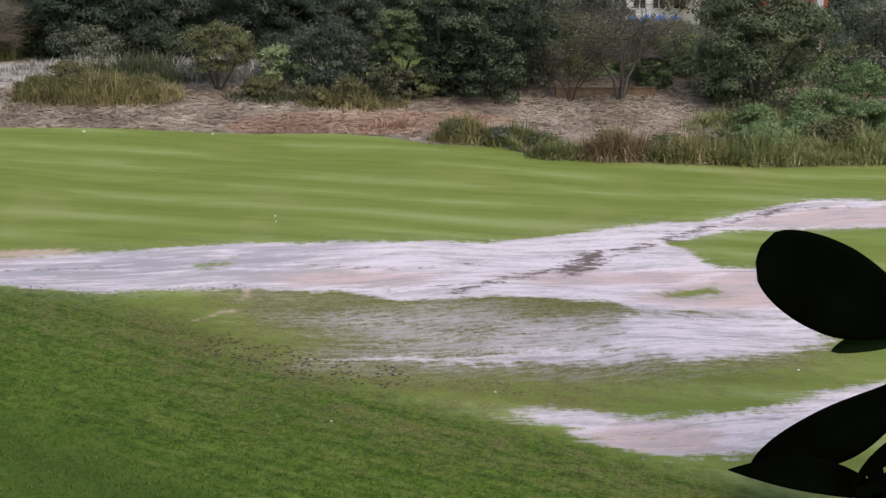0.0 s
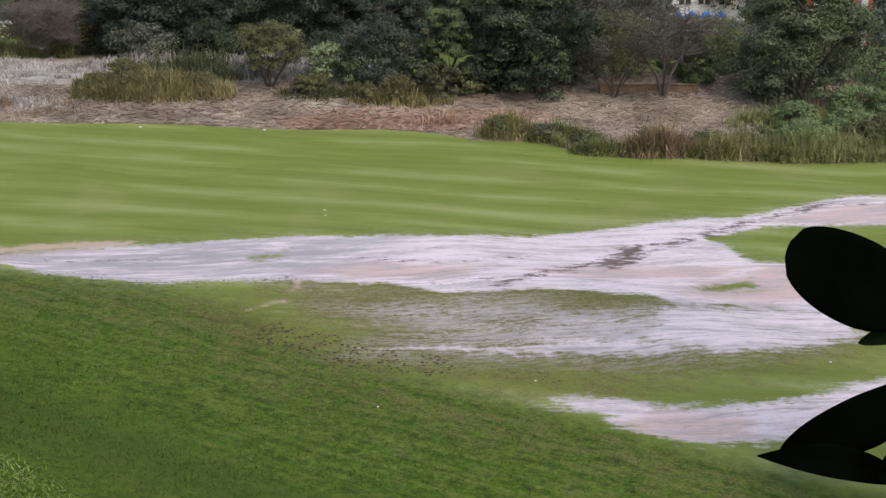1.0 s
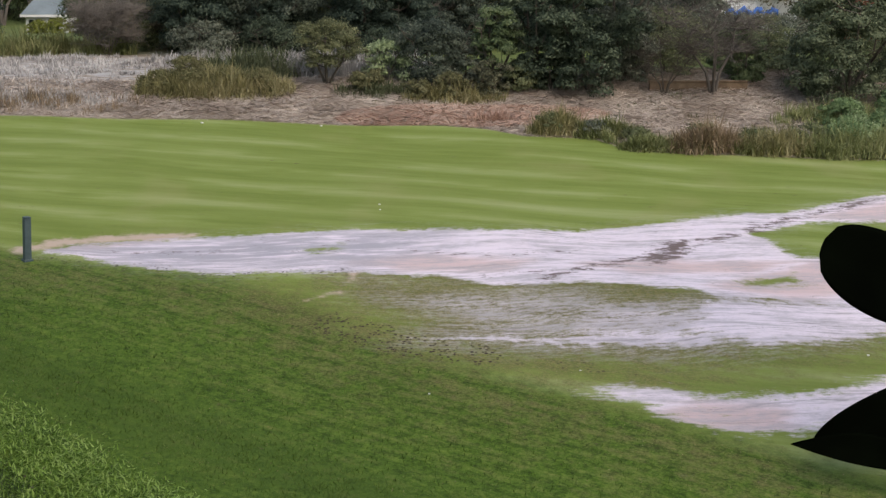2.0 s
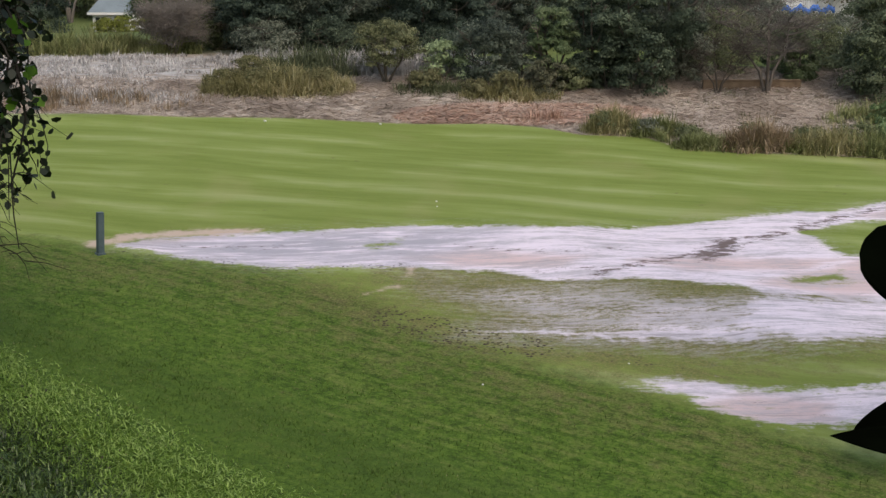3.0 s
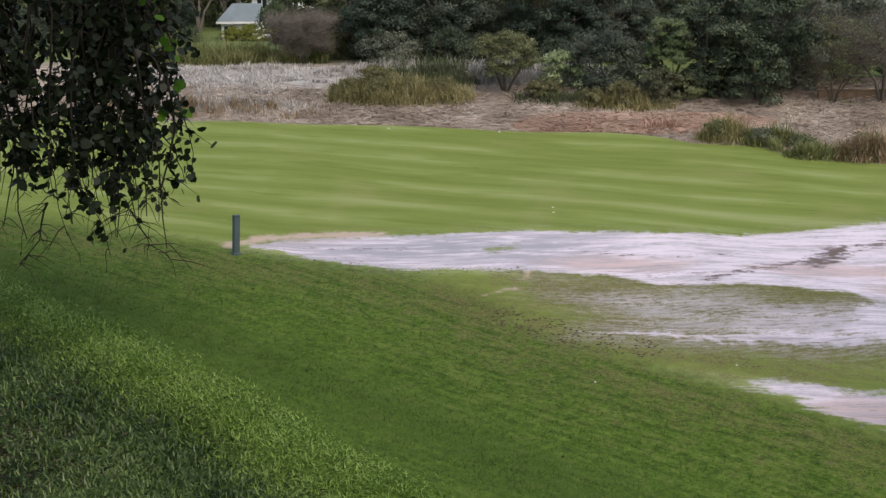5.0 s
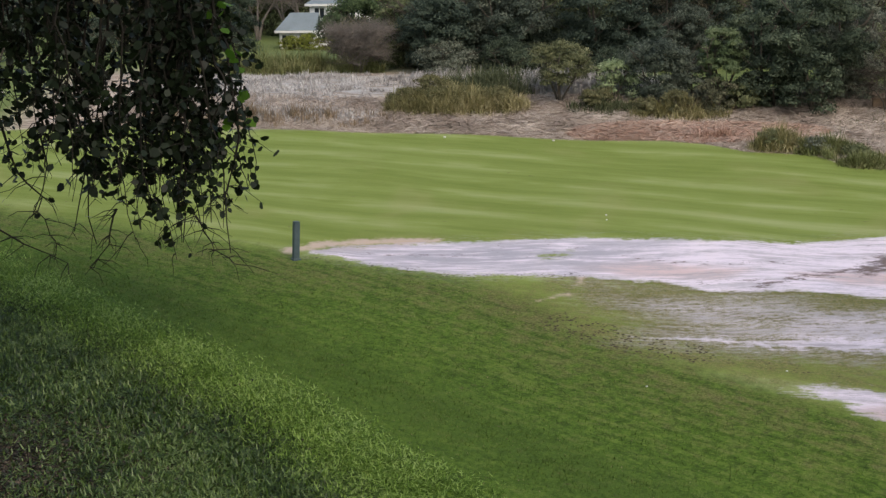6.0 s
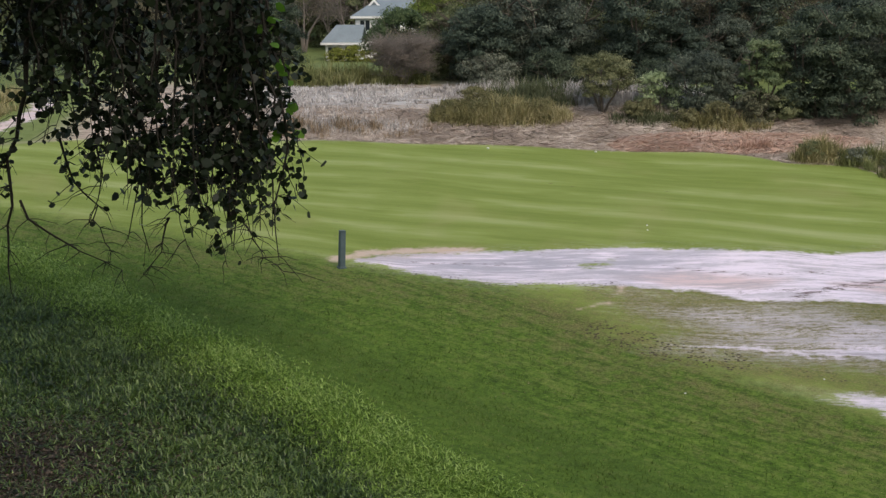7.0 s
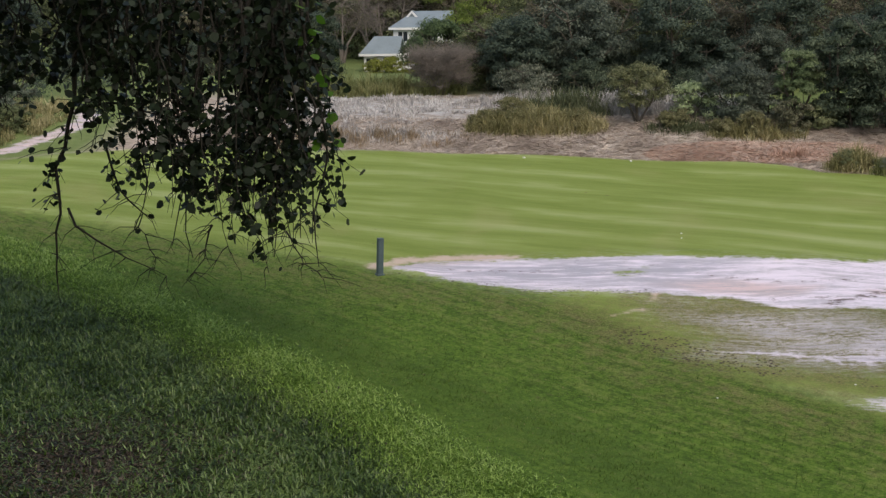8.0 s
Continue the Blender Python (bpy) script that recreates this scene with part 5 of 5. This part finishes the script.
    near = crown_points(np.random.default_rng(73), 12, 9, 0, 7000, 0.32, 70) * np.array([1, 1, 0.5]) + np.array([5.0, -10.0, 10.8])
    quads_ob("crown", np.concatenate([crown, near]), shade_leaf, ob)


overhanging_tree()

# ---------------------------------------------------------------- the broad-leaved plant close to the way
# Near-black colour stands in for the shade these leaves are in
plant_leaf = leafy("shade_dark_leaves", (0.001, 0.0014, 0.001), (0.0018, 0.0025, 0.0014), (0.003, 0.0045, 0.002), 0.8, 0.0, 0.8, 0.0)
plant_green = leafy("thin_green_leaves", (0.012, 0.024, 0.006), (0.02, 0.04, 0.009), (0.035, 0.06, 0.015), 0.6, 0.3, 0.8, 0.1)


def big_leaf(base, tip, width, mat, parent, blunt=0.5, bow=0.0, holes=(), cup=0.12, label="", point=0.62):
    """A broad leaf from its stalk to its tip, cupped along the midrib; blunt: where along it is widest; holes: (along, across, radius) eaten through."""
    base, tip = Vector(base), Vector(tip)
    along = tip - base
    length = along.length
    along.normalize()
    face = Vector((0.1, -1, 0.25))
    side = along.cross(face).normalized()
    nrm = side.cross(along).normalized()
    n, m = (56, 36) if holes else (30, 12)
    verts, faces = [], []
    for i in range(n + 1):
        u = i / n
        e = math.log(0.5) / math.log(blunt)
        wide = width * 0.5 * max(0.012, math.sin(math.pi * min(0.999, u) ** e) ** (point if u > blunt else 0.75))
        for j in range(m + 1):
            v = 2 * j / m - 1
            ripple = 0.012 * math.sin(u * 17 + v * 2)
            verts.append(base + along * (u * length) + side * (v * wide + bow * length * math.sin(math.pi * u)) + nrm * (cup * wide * abs(v) - 0.1 * length * u * u + ripple))
    for i in range(n):
        for j in range(m):
            u, v = (i + 0.5) / n, (j + 0.5) / m * 2 - 1
            if any(((u - a) * length) ** 2 + ((v - b) * width * 0.5) ** 2 < r * r for a, b, r in holes):
                continue
            q = i * (m + 1) + j
            faces.append((q, q + 1, q + m + 2, q + m + 1))
    ob = mesh_ob("leaf", verts, faces, mat, parent, label, True)
    solid = ob.modifiers.new("thickness", "SOLIDIFY")
    solid.thickness = 0.006
    return ob


stem_mat = plain("dark_stem", (0.008, 0.008, 0.006), 0.8, 0.3, 8, 0.05)


def broad_leaved_plant():
    gx, gy = 12.53, 22.38
    root = Vector((gx, gy, gz(gx, gy)))
    plant = thing("broad_leaved_plant", *root, "dark broad-leaved plant with insect-eaten leaves on a tall stem", "plant")
    back = lambda *p: Vector(p) - root
    verts, faces = [], []
    tube(verts, faces, [(0, 0, -0.2), back(12.31, 23.2, -1.3), back(12.00, 23.25, 0.2), back(11.80, 23.35, 1.2), back(11.80, 23.42, 1.75), back(11.88, 23.93, 4.13), back(12.10, 24.88, 8.71)], [0.13, 0.1, 0.08, 0.07, 0.06, 0.05, 0.03], 8)
    mesh_ob("stem", verts, faces, stem_mat, plant, smooth_shade=True)
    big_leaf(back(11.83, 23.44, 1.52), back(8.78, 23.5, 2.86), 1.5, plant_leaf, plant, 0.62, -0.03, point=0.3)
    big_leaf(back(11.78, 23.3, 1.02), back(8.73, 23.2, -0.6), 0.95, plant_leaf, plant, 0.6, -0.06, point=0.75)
    big_leaf(back(11.78, 23.5, 1.6), back(10.09, 23.6, 1.16), 0.45, plant_green, plant, 0.45, 0.03, label="thin green backlit leaf")
    big_leaf(back(11.76, 23.5, 1.45), back(11.13, 23.5, 1.3), 0.22, plant_green, plant, 0.5, 0.0, label="thin green backlit leaf")
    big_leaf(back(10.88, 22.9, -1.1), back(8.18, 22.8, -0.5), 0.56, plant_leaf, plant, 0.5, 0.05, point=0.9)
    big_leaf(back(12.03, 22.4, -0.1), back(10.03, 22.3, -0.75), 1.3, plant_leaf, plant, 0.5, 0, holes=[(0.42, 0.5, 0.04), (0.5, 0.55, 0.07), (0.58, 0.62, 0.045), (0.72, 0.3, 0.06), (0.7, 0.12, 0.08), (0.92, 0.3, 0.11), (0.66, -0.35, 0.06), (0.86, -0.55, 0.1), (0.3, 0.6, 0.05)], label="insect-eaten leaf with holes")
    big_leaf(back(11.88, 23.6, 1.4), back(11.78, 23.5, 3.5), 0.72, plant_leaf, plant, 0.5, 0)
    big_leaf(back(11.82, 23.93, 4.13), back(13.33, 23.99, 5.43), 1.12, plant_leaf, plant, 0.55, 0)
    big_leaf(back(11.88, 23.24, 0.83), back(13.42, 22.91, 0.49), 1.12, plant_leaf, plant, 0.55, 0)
    # Leaves above the view, added to shade the ones below
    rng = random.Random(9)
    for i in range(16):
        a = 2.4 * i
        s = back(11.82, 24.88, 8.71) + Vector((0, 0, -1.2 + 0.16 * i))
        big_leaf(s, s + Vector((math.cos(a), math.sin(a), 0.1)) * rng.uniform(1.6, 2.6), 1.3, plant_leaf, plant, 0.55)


broad_leaved_plant()

# ---------------------------------------------------------------- bits on the grass
white_stone = plain("pale_stone", (0.7, 0.69, 0.66), 0.7, 0.15, 9.0)


def pale_bit(x, y, size, seed, label):
    """A small uneven lump that lies half sunk in the grass."""
    rng = random.Random(seed)
    bm = bmesh.new()
    bmesh.ops.create_icosphere(bm, subdivisions=2, radius=size)
    for w in bm.verts:
        w.co = Vector((w.co.x * 1.3, w.co.y, w.co.z * 0.7)) * rng.uniform(0.8, 1.2)
    me = bpy.data.meshes.new("pale_stone")
    bm.to_mesh(me)
    bm.free()
    me.materials.append(white_stone)
    ob = new("pale_stone", me)
    ob.location = (x, y, gz(x, y) + size * 0.3)
    tagged(ob, label, "stone", "pale bits on the grass")


pale_bit(1.66, 39.6, 0.024, 0, "small pale stone or litter lying on the mown grass")
pale_bit(1.66, 39.13, 0.02, 1, "small pale stone or litter lying on the mown grass")
pale_bit(-4.22, 49.13, 0.0434, 2, "small pale stone or litter lying in the cut straw")
pale_bit(-0.03, 49.04, 0.0372, 3, "small pale stone or litter lying in the cut straw")
pale_bit(-5.94, 52.07, 0.0496, 4, "small pale stone or litter lying in the cut straw")
pale_bit(-4.66, 52.33, 0.062, 5, "small pale stone or litter lying in the cut straw")
pale_bit(-3.69, 52.22, 0.062, 6, "small pale stone or litter lying in the cut straw")
pale_bit(11.04, 52.57, 0.062, 7, "small pale stone or litter lying in the cut straw")
pale_bit(13.86, 52.14, 0.0434, 8, "small pale stone or litter lying in the cut straw")
pale_bit(15.85, 51.15, 0.0496, 9, "small pale stone or litter lying in the cut straw")
pale_bit(-0.25, 52.16, 0.0558, 10, "small pale stone or litter lying in the cut straw")
pale_bit(11.85, 28.66, 0.0248, 11, "small pale stone or litter lying on the mown grass")
pale_bit(5.43, 28.21, 0.0186, 12, "small pale stone or litter lying on the mown grass")
pale_bit(-14.48, 28.11, 0.031, 13, "small pale stone or litter lying on the mown grass")
pale_bit(2.18, 27.34, 0.0186, 14, "small pale stone or litter lying on the mown grass")
